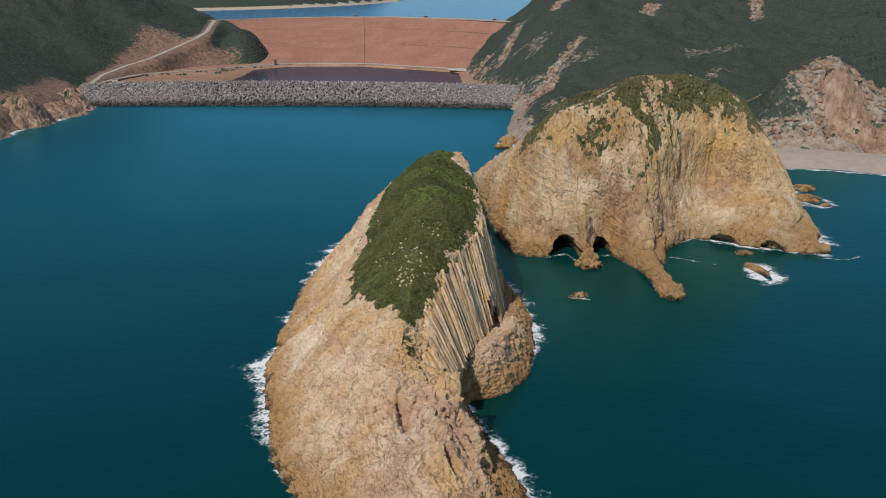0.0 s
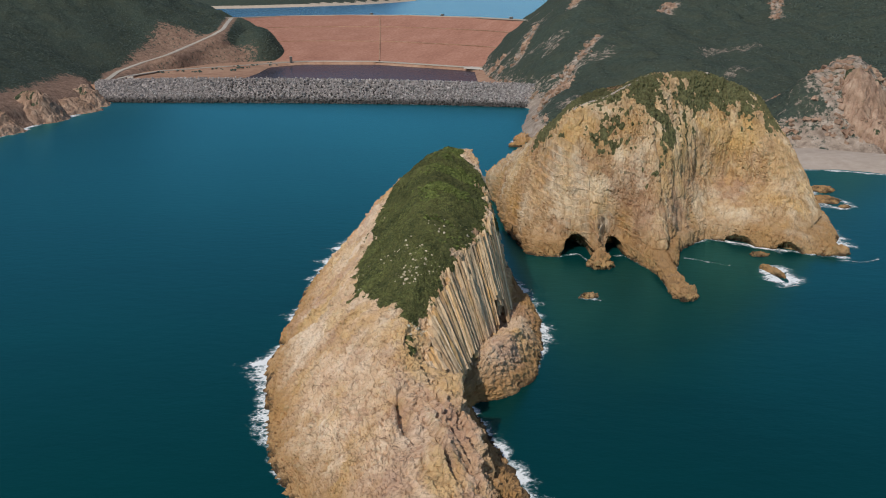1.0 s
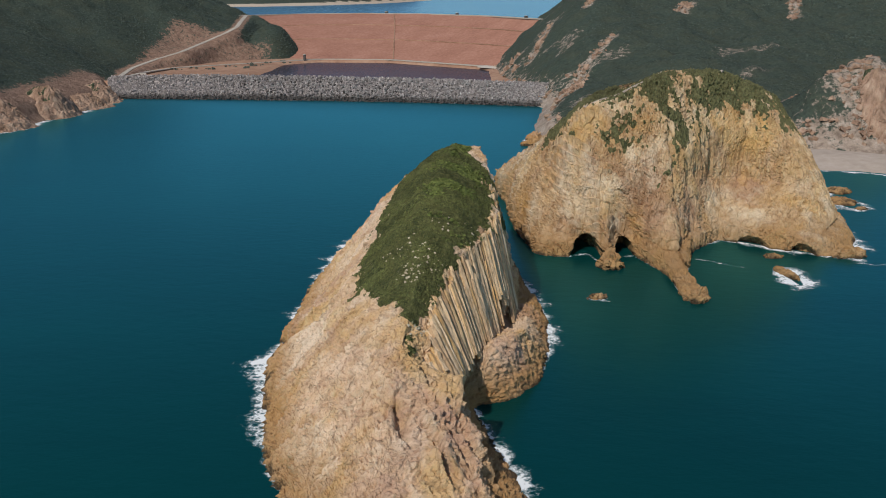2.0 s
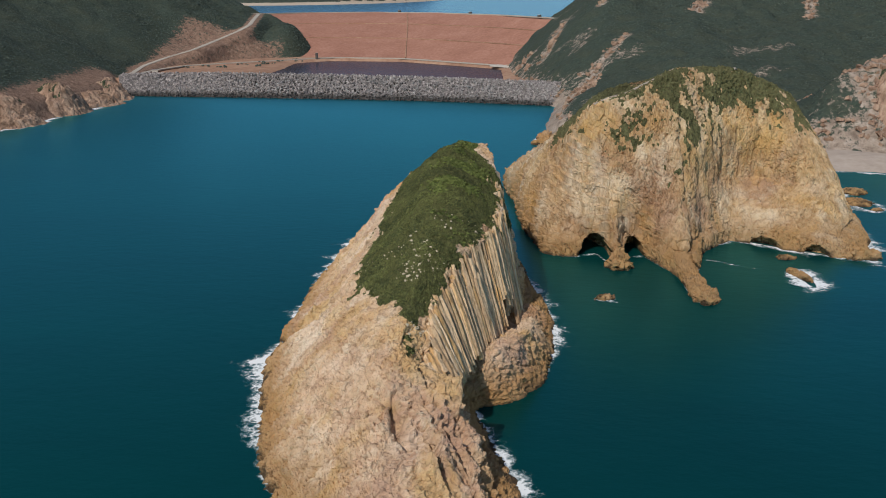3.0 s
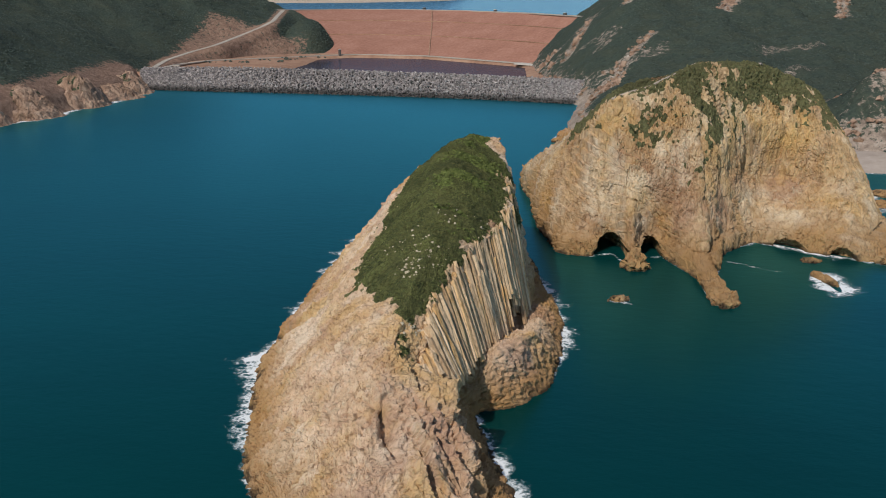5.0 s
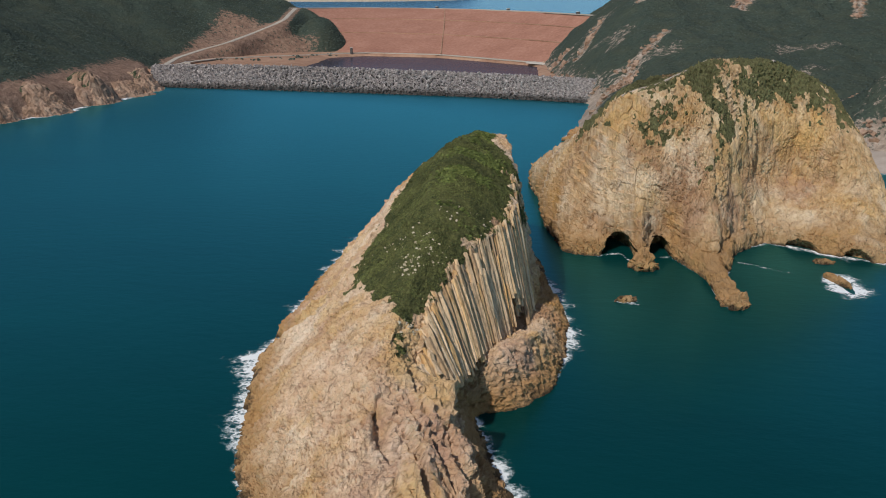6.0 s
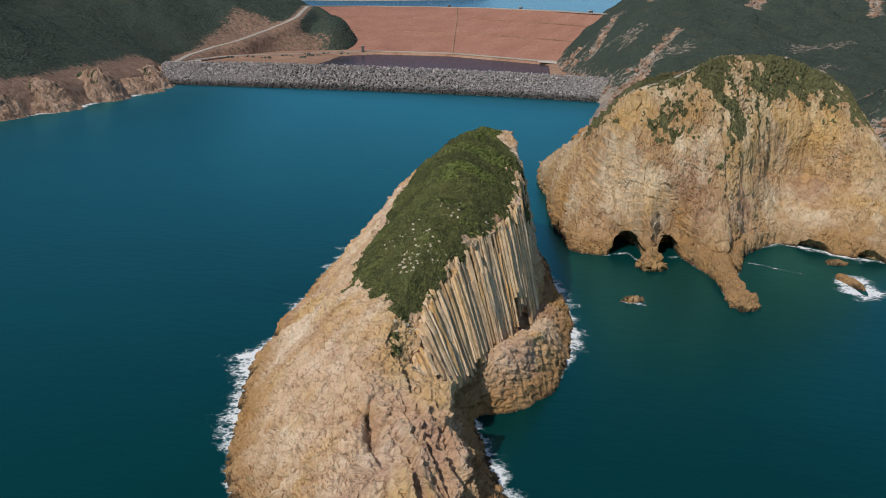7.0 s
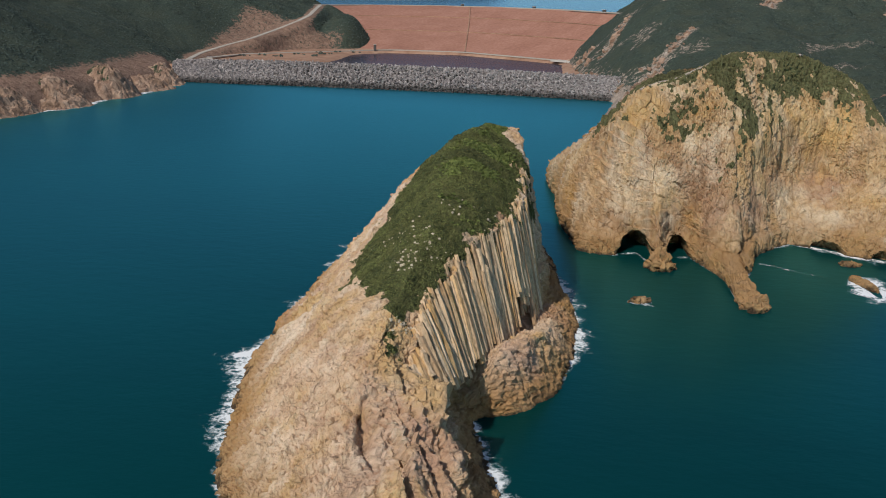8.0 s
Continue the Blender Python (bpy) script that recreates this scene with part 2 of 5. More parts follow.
def surf_material(name):
    """White water: broken foam over clear gaps, thick where 'foam' is high."""
    m, nt, bsdf = material(name)
    p = place(nt)
    warp = nt.nodes.new("ShaderNodeVectorMath")
    warp.operation = "MULTIPLY_ADD"
    nz = node(nt, "ShaderNodeTexNoise", Scale=0.35, Detail=4.0)
    nt.links.new(p, nz.inputs["Vector"])
    nt.links.new(nz.outputs["Color"], warp.inputs[0])
    warp.inputs[1].default_value = (3.0, 3.0, 3.0)
    nt.links.new(p, warp.inputs[2])
    v = node(nt, "ShaderNodeTexVoronoi", Scale=0.5)
    v.feature = "DISTANCE_TO_EDGE"
    nt.links.new(warp.outputs["Vector"], v.inputs["Vector"])
    lace = math_of(nt, "SUBTRACT", 0.16, math_of(nt, "MULTIPLY", v.outputs["Distance"], 0.9))
    drift = math_of(nt, "MULTIPLY", math_of(nt, "SUBTRACT", noise_of(nt, p, 0.14, 4, 0.65), 0.5), 2.2)
    fine = math_of(nt, "MULTIPLY", math_of(nt, "SUBTRACT", noise_of(nt, p, 1.3, 6, 0.7), 0.5), 0.9)
    f = math_of(nt, "ADD", math_of(nt, "ADD", attribute(nt, "foam"), lace), math_of(nt, "ADD", drift, fine))
    alpha = ramp(nt, f, [(0.30, (0, 0, 0)), (0.52, (0.35, 0.35, 0.35)), (0.80, (1, 1, 1))])
    nt.links.new(alpha, bsdf.inputs["Alpha"])
    nt.links.new(ramp(nt, f, [(0.35, (0.30, 0.48, 0.52)), (0.75, (0.78, 0.82, 0.84))]), bsdf.inputs["Base Color"])
    bsdf.inputs["Roughness"].default_value = 0.8
    return m


m_surf = surf_material("white_surf")


def plain(name, colours, scale, rough=0.9, relief=0.2, distance=0.3, stretch=(1, 1, 1)):
    """An uneven dry surface: two scales of noise between the colours."""
    m, nt, bsdf = material(name)
    p = stretched(nt, place(nt), stretch)
    f = math_of(nt, "ADD", math_of(nt, "MULTIPLY", noise_of(nt, p, scale, 6, 0.65), 0.6), math_of(nt, "MULTIPLY", noise_of(nt, p, scale * 0.13, 4), 0.4))
    k = len(colours)
    nt.links.new(ramp(nt, f, [(0.32 + 0.36 * i / (k - 1), c) for i, c in enumerate(colours)]), bsdf.inputs["Base Color"])
    bsdf.inputs["Roughness"].default_value = rough
    bsdf.inputs["Specular IOR Level"].default_value = 0.2
    bump(nt, bsdf, f, relief, distance)
    return m


m_dam = plain("red_rockfill", [(0.25, 0.118, 0.083), (0.33, 0.165, 0.117), (0.41, 0.222, 0.163)], 0.25, relief=0.5, distance=1.0)
m_soil = plain("red_bare_soil", [(0.20, 0.115, 0.075), (0.33, 0.195, 0.13), (0.42, 0.28, 0.195)], 0.12, relief=0.5, distance=1.0)
m_road = plain("pale_concrete_road", [(0.33, 0.30, 0.26), (0.46, 0.42, 0.36)], 0.3)
m_concrete, _nt, _b = material("grey_weathered_concrete")
_p = place(_nt)
_c = ramp(_nt, noise_of(_nt, _p, 0.5, 6, 0.65), [(0.32, (0.10, 0.090, 0.088)), (0.5, (0.255, 0.23, 0.222)), (0.66, (0.50, 0.455, 0.435))])
_z = _nt.nodes.new("ShaderNodeSeparateXYZ")
_nt.links.new(_p, _z.inputs["Vector"])
_wet = ramp(_nt, math_of(_nt, "ADD", math_of(_nt, "DIVIDE", _z.outputs["Z"], 10.0), math_of(_nt, "MULTIPLY", noise_of(_nt, _p, 0.2, 3), 0.2)), [(0.34, (1, 1, 1)), (0.62, (0, 0, 0))])
_nt.links.new(mixed(_nt, math_of(_nt, "MULTIPLY", _wet, 0.85), _c, (0.035, 0.030, 0.026)), _b.inputs["Base Color"])
_b.inputs["Roughness"].default_value = 0.9
m_pale = plain("pale_new_concrete", [(0.42, 0.39, 0.35), (0.55, 0.52, 0.47)], 0.5)
m_dark = plain("dark_painted_metal", [(0.05, 0.05, 0.05), (0.09, 0.085, 0.08)], 0.8, 0.6)
# shade in the gaps between armour units, put into the core's colour
m_core = plain("gap_shade_rubble", [(0.02, 0.02, 0.02), (0.07, 0.065, 0.06)], 0.4)
m_sand = plain("pale_beach_sand", [(0.32, 0.265, 0.225), (0.39, 0.33, 0.28), (0.45, 0.385, 0.335)], 0.2, relief=0.1)


def hillside(name, tones):
    """Scrub-covered hillside: shrubs in two greens with distance haze in their colour, bare soil and rock where 'bare'
    says so.
    """
    m, nt, bsdf = material(name)
    p = place(nt)
    fine, mid, broad = noise_of(nt, p, 0.35, 6, 0.7), noise_of(nt, p, 0.05, 5, 0.6), noise_of(nt, p, 0.012, 3)
    # greens lifted and shifted towards blue: aerial haze put into the colour
    green = ramp(nt, fine, [(0.3, (0.028, 0.040, 0.034)), (0.5, (0.050, 0.068, 0.055)), (0.75, (0.078, 0.098, 0.075))])
    dry = ramp(nt, mid, [(0.42, (0, 0, 0)), (0.68, (1, 1, 1))])
    green = mixed(nt, math_of(nt, "MULTIPLY", dry, 0.35), green, (0.075, 0.076, 0.046))
    stone = ramp(nt, noise_of(nt, p, 0.2, 6, 0.7), [(0.3, tones[0]), (0.5, tones[1]), (0.7, tones[2])])
    b = math_of(nt, "ADD", attribute(nt, "bare"), math_of(nt, "MULTIPLY", math_of(nt, "SUBTRACT", noise_of(nt, p, 0.22, 8, 0.8), 0.5), 2.2))
    f = ramp(nt, b, [(0.46, (0, 0, 0)), (0.58, (1, 1, 1))])
    nt.links.new(mixed(nt, f, green, stone), bsdf.inputs["Base Color"])
    bsdf.inputs["Roughness"].default_value = 0.95
    bsdf.inputs["Specular IOR Level"].default_value = 0.1
    bump(nt, bsdf, math_of(nt, "ADD", fine, math_of(nt, "MULTIPLY", mid, 2.0)), 0.8, 2.5)
    return m


def leaves(name, dark, mid, light):
    """Foliage: each clump and leaf has its own green."""
    m, nt, bsdf = material(name)
    g = nt.nodes.new("ShaderNodeNewGeometry")
    f = math_of(nt, "ADD", math_of(nt, "MULTIPLY", g.outputs["Random Per Island"], 0.35), math_of(nt, "MULTIPLY", noise_of(nt, g.outputs["Position"], 0.10, 6, 0.65), 0.85))
    nt.links.new(ramp(nt, f, [(0.44, dark), (0.60, mid), (0.76, light)]), bsdf.inputs["Base Color"])
    bsdf.inputs["Roughness"].default_value = 0.75
    bsdf.inputs["Specular IOR Level"].default_value = 0.25
    return m


m_bright = leaves("bright_shrub_leaves", (0.070, 0.092, 0.024), (0.112, 0.140, 0.036), (0.165, 0.19, 0.052))
m_leaf = leaves("shrub_leaves", (0.042, 0.050, 0.020), (0.088, 0.102, 0.034), (0.165, 0.175, 0.058))
m_ledge = leaves("ledge_leaves", (0.052, 0.060, 0.026), (0.088, 0.098, 0.040), (0.135, 0.138, 0.062))
# scrub tones paler and bluer than leaves, as haze mixed into the colour
m_scrub = leaves("hazed_scrub_leaves", (0.038, 0.058, 0.053), (0.060, 0.085, 0.072), (0.088, 0.112, 0.090))


def column_rock():
    """Jointed columns: every column has its own tone, with streaks along it and lichen-dark joints."""
    m, nt, bsdf = material("columnar_rock")
    p = place(nt)
    info = nt.nodes.new("ShaderNodeObjectInfo")
    tone = ramp(nt, info.outputs["Random"], [(0.0, (0.34, 0.22, 0.125)), (0.25, (0.56, 0.40, 0.25)), (0.55, (0.68, 0.51, 0.335)), (0.78, (0.58, 0.36, 0.16)), (1.0, (0.74, 0.585, 0.41))])
    lichen = ramp(nt, noise_of(nt, p, 0.22, 5, 0.6), [(0.50, (0, 0, 0)), (0.62, (1, 1, 1))])
    tone = mixed(nt, math_of(nt, "MULTIPLY", lichen, 0.35), tone, (0.26, 0.22, 0.17))
    rust = ramp(nt, noise_of(nt, stretched(nt, p, (0.6, 0.6, 0.12)), 0.5, 6, 0.65), [(0.52, (0, 0, 0)), (0.66, (1, 1, 1))])
    tone = mixed(nt, math_of(nt, "MULTIPLY", rust, 0.6), tone, (0.50, 0.27, 0.085))
    fine = noise_of(nt, stretched(nt, p, (1.2, 1.2, 0.35)), 1.0, 7, 0.7)
    streak = ramp(nt, fine, [(0.30, (0.28, 0.25, 0.22)), (0.52, (1, 1, 1))])
    c = mixed(nt, 0.8, tone, streak, "MULTIPLY")
    nt.links.new(c, bsdf.inputs["Base Color"])
    bsdf.inputs["Roughness"].default_value = 0.9
    bsdf.inputs["Specular IOR Level"].default_value = 0.2
    bump(nt, bsdf, fine, 0.6, 0.5)
    return m


m_column = column_rock()
m_hill = hillside("scrub_hillside", [(0.17, 0.13, 0.105), (0.33, 0.265, 0.215), (0.48, 0.41, 0.35)])
m_far = hillside("far_wooded_hill", [(0.40, 0.32, 0.25), (0.52, 0.43, 0.34), (0.60, 0.51, 0.42)])
m_cut = hillside("scrub_hillside_red", [(0.13, 0.083, 0.062), (0.25, 0.160, 0.118), (0.36, 0.25, 0.185)])

# ---- the sea, one sheet to the horizon ----
ring = np.concatenate([[-4800], np.arange(-900, 901, 100), [4800]]).astype(float)
gx, gy = np.meshgrid(ring, ring + 500, indexing="ij")
sea = new("water_sea", mesh_of("water_sea", np.stack([gx, gy, 0 * gx], -1).reshape(-1, 3), grid_faces(*gx.shape), [m_sea]))
tagged(sea, "calm deep teal sea water with fine ripples", "sea", kind="structure")

# ---- far hills and mainland ----
def relief_mesh(name, x0, x1, y0, y1, step, height, mats, bare, label, category):
    xs, ys = np.arange(x0, x1 + step, step), np.arange(y0, y1 + step, step)
    X, Y = np.meshgrid(xs, ys, indexing="ij")
    Z = height(X, Y)
    P = np.stack([X, Y, Z], -1).reshape(-1, 3)
    f = grid_faces(*X.shape)
    keep = Z.ravel()[f].max(1) > -3.0
    ob = new(name, mesh_of(name, P, f[keep], mats, attrs={"bare": bare(X, Y, Z).ravel()}))
    return tagged(ob, label, category, kind="structure"), (X, Y, Z)


def flat(X, Y):
    return np.stack([X, Y, 0 * X], -1).reshape(-1, 3)


def line_distance(X, Y, pts):
    """Distance in plan to a polyline and the height (third number) at the nearest point."""
    best, hz = np.full(X.shape, 1e9), np.zeros(X.shape)
    for a, b in zip(pts[:-1], pts[1:]):
        ax, ay, az = a
        bx, by, bz = b
        t = np.clip(((X - ax) * (bx - ax) + (Y - ay) * (by - ay)) / ((bx - ax) ** 2 + (by - ay) ** 2), 0, 1)
        d = np.hypot(X - ax - t * (bx - ax), Y - ay - t * (by - ay))
        hz = np.where(d < best, az + t * (bz - az), hz)
        best = np.minimum(best, d)
    return best, hz


HILL_ROAD = [(-363, 983, 13), (-383, 1080, 15), (-372, 1134, 21), (-349, 1160, 28), (-338, 1225, 36), (-318, 1255, 46), (-311, 1285, 52), (-321, 1349, 57), (-330, 1424, 64)]
LEFT_COAST = [(520, -420), (600, -385), (651, -364), (690, -347), (730, -343), (810, -333), (860, -331), (895, -336), (930, -350), (985, -368), (1060, -372), (1110, -362), (1160, -338), (1215, -305), (1260, -250), (1300, -228), (1350, -228), (1400, -265), (1430, -310), (1470, -345), (1700, -405)]


def left_height(X, Y):
    edge = curve(LEFT_COAST, Y, 12)[..., 0]
    d = edge - X                                   # inland from the shore
    n = fbm(flat(X, Y), 90, 5, 3).reshape(X.shape)
    d = d + 9 * fbm(flat(X, Y), 40, 4, 5).reshape(X.shape) * smooth(1000, 900, Y)
    up = smooth(940, 1000, Y)
    cliff = (13 - 9 * up) * smooth(0, 14, d)
    hill = np.maximum(d - 10, 0) * (0.42 + 0.30 * smooth(1120, 1200, Y) * smooth(60, 20, d)) + np.maximum(d - 150, 0) * 0.25
    back = 50 * smooth(1330, 1460, Y)
    z = -6 + (6 + 11 * up + back) * smooth(-14, 0, d) + cliff + hill * (1 + 0.25 * n) + 5 * n * smooth(0, 40, d)
    z = np.minimum(z, 135 + 12 * n)
    knob = 62 * np.exp(-(((X + 270) / 40) ** 2 + ((Y - 1305) / 55) ** 2) ** 1.3) - 8
    z = np.maximum(z, knob + 2 * n)
    r, rz = line_distance(X, Y, HILL_ROAD)
    return z + (rz - z) * smooth(22, 6, r)


def left_bare(X, Y, Z):
    edge = curve(LEFT_COAST, Y, 12)[..., 0]
    r, rz = line_distance(X, Y, HILL_ROAD)
    shore = smooth(31, 17, Z) * smooth(1010, 930, Y)
    cut = smooth(95, 30, r) * smooth(1000, 1060, Y) * smooth(1290, 1250, Y) * smooth(-405, -380, X) * 0.68 + smooth(12, 7, r) * 0.7
    return np.maximum(shore, cut)


hill_left, grid_left = relief_mesh("hill_west", -1150, -225, 560, 1700, 4.0, left_height, [m_cut], left_bare, "dark green scrub-covered headland with pinkish shore rock and a bare road cut", "hill")

def right_height(X, Y):
    P = flat(X, Y)
    n = fbm(P, 110, 5, 11).reshape(X.shape)
    spur = fbm(P * (1, 0.4, 1), 60, 5, 15, 0.6).reshape(X.shape)
    rise = 0.20 * (Y - 600) + 0.10 * np.maximum(Y - 1000, 0) + 20 * spur
    foot = np.interp(Y, [600, 700, 830, 900, 1000, 1130, 1215, 1300, 1700], [52, 46, 66, 42, 22, 16, 8, 40, 260])
    flank = 0.88 * (X - foot) + 9 * spur
    k = 22.0
    z = 0.5 * (rise + flank - np.sqrt((rise - flank) ** 2 + k * k))
    z = np.minimum(z, 185 + 10 * n)
    # the cove with its beach, and the crags behind it
    shore = np.interp(X, [100, 150, 199, 220, 250, 290, 340, 420], [610, 580, 545, 541, 522, 500, 470, 430])
    inland = Y - shore
    z = np.minimum(z, -3 + inland * 0.10 + np.maximum(inland - 45, 0) * 0.28 + 6 * n)
    crag = 54 * np.exp(-((X - 262) / 30) ** 2 - ((Y - 640) / 34) ** 2) + 58 * np.exp(-((X - 335) / 42) ** 2 - ((Y - 640) / 60) ** 2) + 22 * np.exp(-((X - 225) / 22) ** 2 - ((Y - 632) / 25) ** 2)
    z = z + 0.75 * crag * smooth(30, 75, inland) * (1 + 0.35 * n)
    z = z + 9 * n * smooth(5, 40, z) + 2.5 * fbm(flat(X, Y), 22, 4, 23).reshape(X.shape) * smooth(2, 20, z)
    return z


def right_bare(X, Y, Z):
    n = fbm(flat(X, Y) + 14 * fbm(flat(X, Y), 30, 2, 9)[:, None], 45, 4, 41).reshape(X.shape)
    gx, gy = np.gradient(Z)
    steep = np.hypot(gx, gy) / 4.0
    b = smooth(0.9, 1.6, steep) * 0.35 + smooth(0.22, 0.5, n) * 0.45 + 0.45 * smooth(0.35, 0.75, steep) * smooth(40, 12, Z)
    crag = np.exp(-((X - 262) / 36) ** 2 - ((Y - 630) / 38) ** 2) + np.exp(-((X - 345) / 40) ** 2 - ((Y - 620) / 40) ** 2)
    for line, w in (([(86, 832, 0), (108, 858, 0), (132, 900, 0)], 7), ([(62, 975, 0), (84, 1040, 0)], 7), ([(215, 1000, 0), (228, 1030, 0)], 9), ([(150, 1060, 0), (160, 1085, 0)], 8), ([(120, 1010, 0), (135, 1040, 0)], 7), ([(330, 1000, 0), (345, 1060, 0)], 7), ([(290, 760, 0), (318, 800, 0)], 8)):
        b = np.maximum(b, 0.62 * smooth(2 * w, 0.3 * w, line_distance(X, Y, line)[0]))
    return np.maximum(b, np.clip(crag, 0, 0.62)) + 0.5 * smooth(14, 3, Z)


hill_right, grid_right = relief_mesh("hill_east", 15, 1000, 470, 1650, 4.0, right_height, [m_hill], right_bare, "dark green scrub-covered hill with pale rock outcrops above a cove", "hill")

def lump(name, size, seed, mat, detail=26):
    """A wave-worn rock about its own base point."""
    th = np.linspace(0, 2 * np.pi, detail * 2, endpoint=False)
    ph = np.linspace(-0.35, np.pi / 2, detail)
    T, F = np.meshgrid(th, ph, indexing="ij")
    P = np.stack([np.cos(T) * np.cos(F), np.sin(T) * np.cos(F), np.sin(F)], -1).reshape(-1, 3)
    d, j = facets(P * np.array(size) + 40 * seed, 0.45 * min(size), seed, 1.0)
    R = P * np.array(size) * (1 + 0.22 * fbm(P + 3 * seed, 0.6, 3, seed))[:, None] + P * (0.7 * d - 0.1 * j)[:, None]
    return mesh_of(name, R, grid_faces(len(th), detail, True), [mat], False, attrs={"veg": np.zeros(len(R))})


loose = [lump("block", (1.3, 1.0, 0.9), 130 + k, m_rock_shore, 7) for k in range(4)]


# bare crags above the cove
def crag(name, cx, cy, rx, ry, top, seed, label):
    xs, yy = np.arange(cx - 2.2 * rx, cx + 2.2 * rx, 1.3), np.arange(cy - 2.0 * ry, cy + 2.2 * ry, 1.3)
    X, Y = np.meshgrid(xs, yy, indexing="ij")
    r = np.hypot((X - cx) / rx, (Y - cy) / ry)
    P = flat(X, Y)
    r = r + 0.42 * fbm(P, 0.55 * (rx + ry), 5, seed, 0.45).reshape(X.shape)
    lumpy = fbm(P, 20, 4, seed + 3).reshape(X.shape)
    z = top * smooth(1.25, 0.10, r) * (0.88 + 0.30 * lumpy) - 3
    step = z / 7.0 + 0.6 * fbm(P, 15, 3, seed + 4).reshape(X.shape)
    z = z + 1.6 * (smooth(0.25, 0.75, step % 1.0) - step % 1.0)
    P[:, 2] = z.ravel()
    d, j = facets(P * (1, 1, 0.5), 5.0, seed + 5, 0.9)
    e, j2 = facets(P, 2.2, seed + 6, 0.9)
    P[:, 2] += 0.35 * d + 0.45 * e - 0.6 * j
    veg = 0.85 * smooth(0.0, 0.4, fbm(P, 11, 5, seed + 8, 0.7)) * smooth(6, 16, P[:, 2])
    f = grid_faces(*X.shape)
    keep = P[f, 2].max(1) > -1
    whole = tagged(new(name, None), label, "crag")
    whole.location = (cx, cy, 0)
    face = new("rock_face", mesh_of("rock_face", P - (cx, cy, 0), f[keep], [m_rock_shore], False, attrs={"veg": veg}))
    face.parent = whole
    r = random.Random(seed)
    for _ in range(9):                                # blocks that have come loose near its foot and on its steps
        k = r.choice(np.flatnonzero((P[:, 2] > 1.5) & (P[:, 2] < 0.75 * top)).tolist())
        block = new("block", r.choice(loose))
        block.parent = whole
        size = r.uniform(0.9, 2.2)
        block.matrix_basis = Matrix.Translation(Vector(P[k]) - Vector((cx, cy, 0.5 * size))) @ Euler((0, 0, r.uniform(0, 6))).to_matrix().to_4x4() @ Matrix.Diagonal((size, size, size, 1))
    return whole


crag("crag", 258, 628, 34, 40, 55, 201, "tall pinkish tan crag with a blunt top above the beach")
crag("crag", 334, 622, 36, 44, 56, 211, "broad pinkish tan crag with green gullies above the beach")
crag("crag", 292, 596, 26, 22, 22, 221, "low pale crag at the back of the beach")
crag("crag", 101, 868, 24, 34, 30, 231, "pale rock buttress above the end of the sea wall")
for k, (x, y, rx, ry, top) in enumerate(((-378, 655, 32, 40, 29), (-362, 716, 28, 40, 26), (-352, 780, 26, 42, 28), (-342, 838, 22, 34, 19), (-346, 880, 25, 30, 27), (-358, 908, 18, 20, 23))):
    crag("crag", x, y, rx, ry, top, 241 + 9 * k, "pinkish brown shore crag below the scrub")

# beach
bx = np.linspace(150, 330, 90)
by = np.linspace(-14, 52, 24)
BX, BV = np.meshgrid(bx, by, indexing="ij")
shore = np.interp(BX, [100, 150, 199, 220, 250, 290, 340], [610, 580, 545, 541, 522, 500, 470])
BZ = -0.9 + 4.8 * smooth(-16, 40, BV) + 0.25 * fbm(flat(BX, BV), 9, 3, 2).reshape(BX.shape)
beach = new("beach", mesh_of("beach", np.stack([BX, shore + BV, BZ], -1).reshape(-1, 3), grid_faces(*BX.shape), [m_sand], attrs={"bare": 0 * BX.ravel()}))
tagged(beach, "pale sandy beach in a small rocky cove", "beach", kind="structure")

# valley floor between the sea wall and the dam
def valley_height(X, Y):
    n = fbm(flat(X, Y), 40, 4, 77).reshape(X.shape)
    pond = smooth(-245, -205, X + 0.18 * (Y - 1000) * 0 + 8 * n) * smooth(30, 5, X)
    z = 11.5 + 1.0 * n - 10 * pond
    toe = np.interp(X, [-420, -345, -266, -195, -102, 14, 60], [1090, 1119, 1185, 1250, 1237, 1132, 1085])
    z = z + (12.5 - z) * smooth(-26, -6, Y - toe)
    top = np.interp(X, [-362, -310, -262, -145, -33, 45, 85], [945, 962, 966, 948, 917, 884, 866])
    return np.where(Y < top + 14, -8, z)


valley, _ = relief_mesh("ground_valley", -440, 80, 925, 1300, 5.0, valley_height, [m_soil], lambda X, Y, Z: 0 * X, "bare red soil flat at the foot of the dam", "ground")
px, py = np.meshgrid(np.array([-260.0, 40.0]), np.array([960.0, 1270.0]), indexing="ij")
pond = new("water_pond", mesh_of("water_pond", np.stack([px, py, 0 * px + 9.2], -1).reshape(-1, 3), grid_faces(2, 2), [m_pond]))
tagged(pond, "dark still pond below the rockfill dam", "pond", kind="structure")

# main dam: rockfill slope, crest road, reservoir behind
CREST = [(-350, 1400), (-262, 1495), (-170, 1510), (-70, 1460), (20, 1345), (75, 1225), (135, 1110)]
TOE = [(-310, 1300), (-240, 1262), (-180, 1254), (-102, 1238), (14, 1133), (60, 1085), (110, 1030)]
s = np.linspace(0, 1, 130)


def along(points, s, soft=0.05):
    p = np.array(points, float)
    t = np.linspace(0, 1, len(p))
    return curve(np.column_stack([t, p]), s, soft)


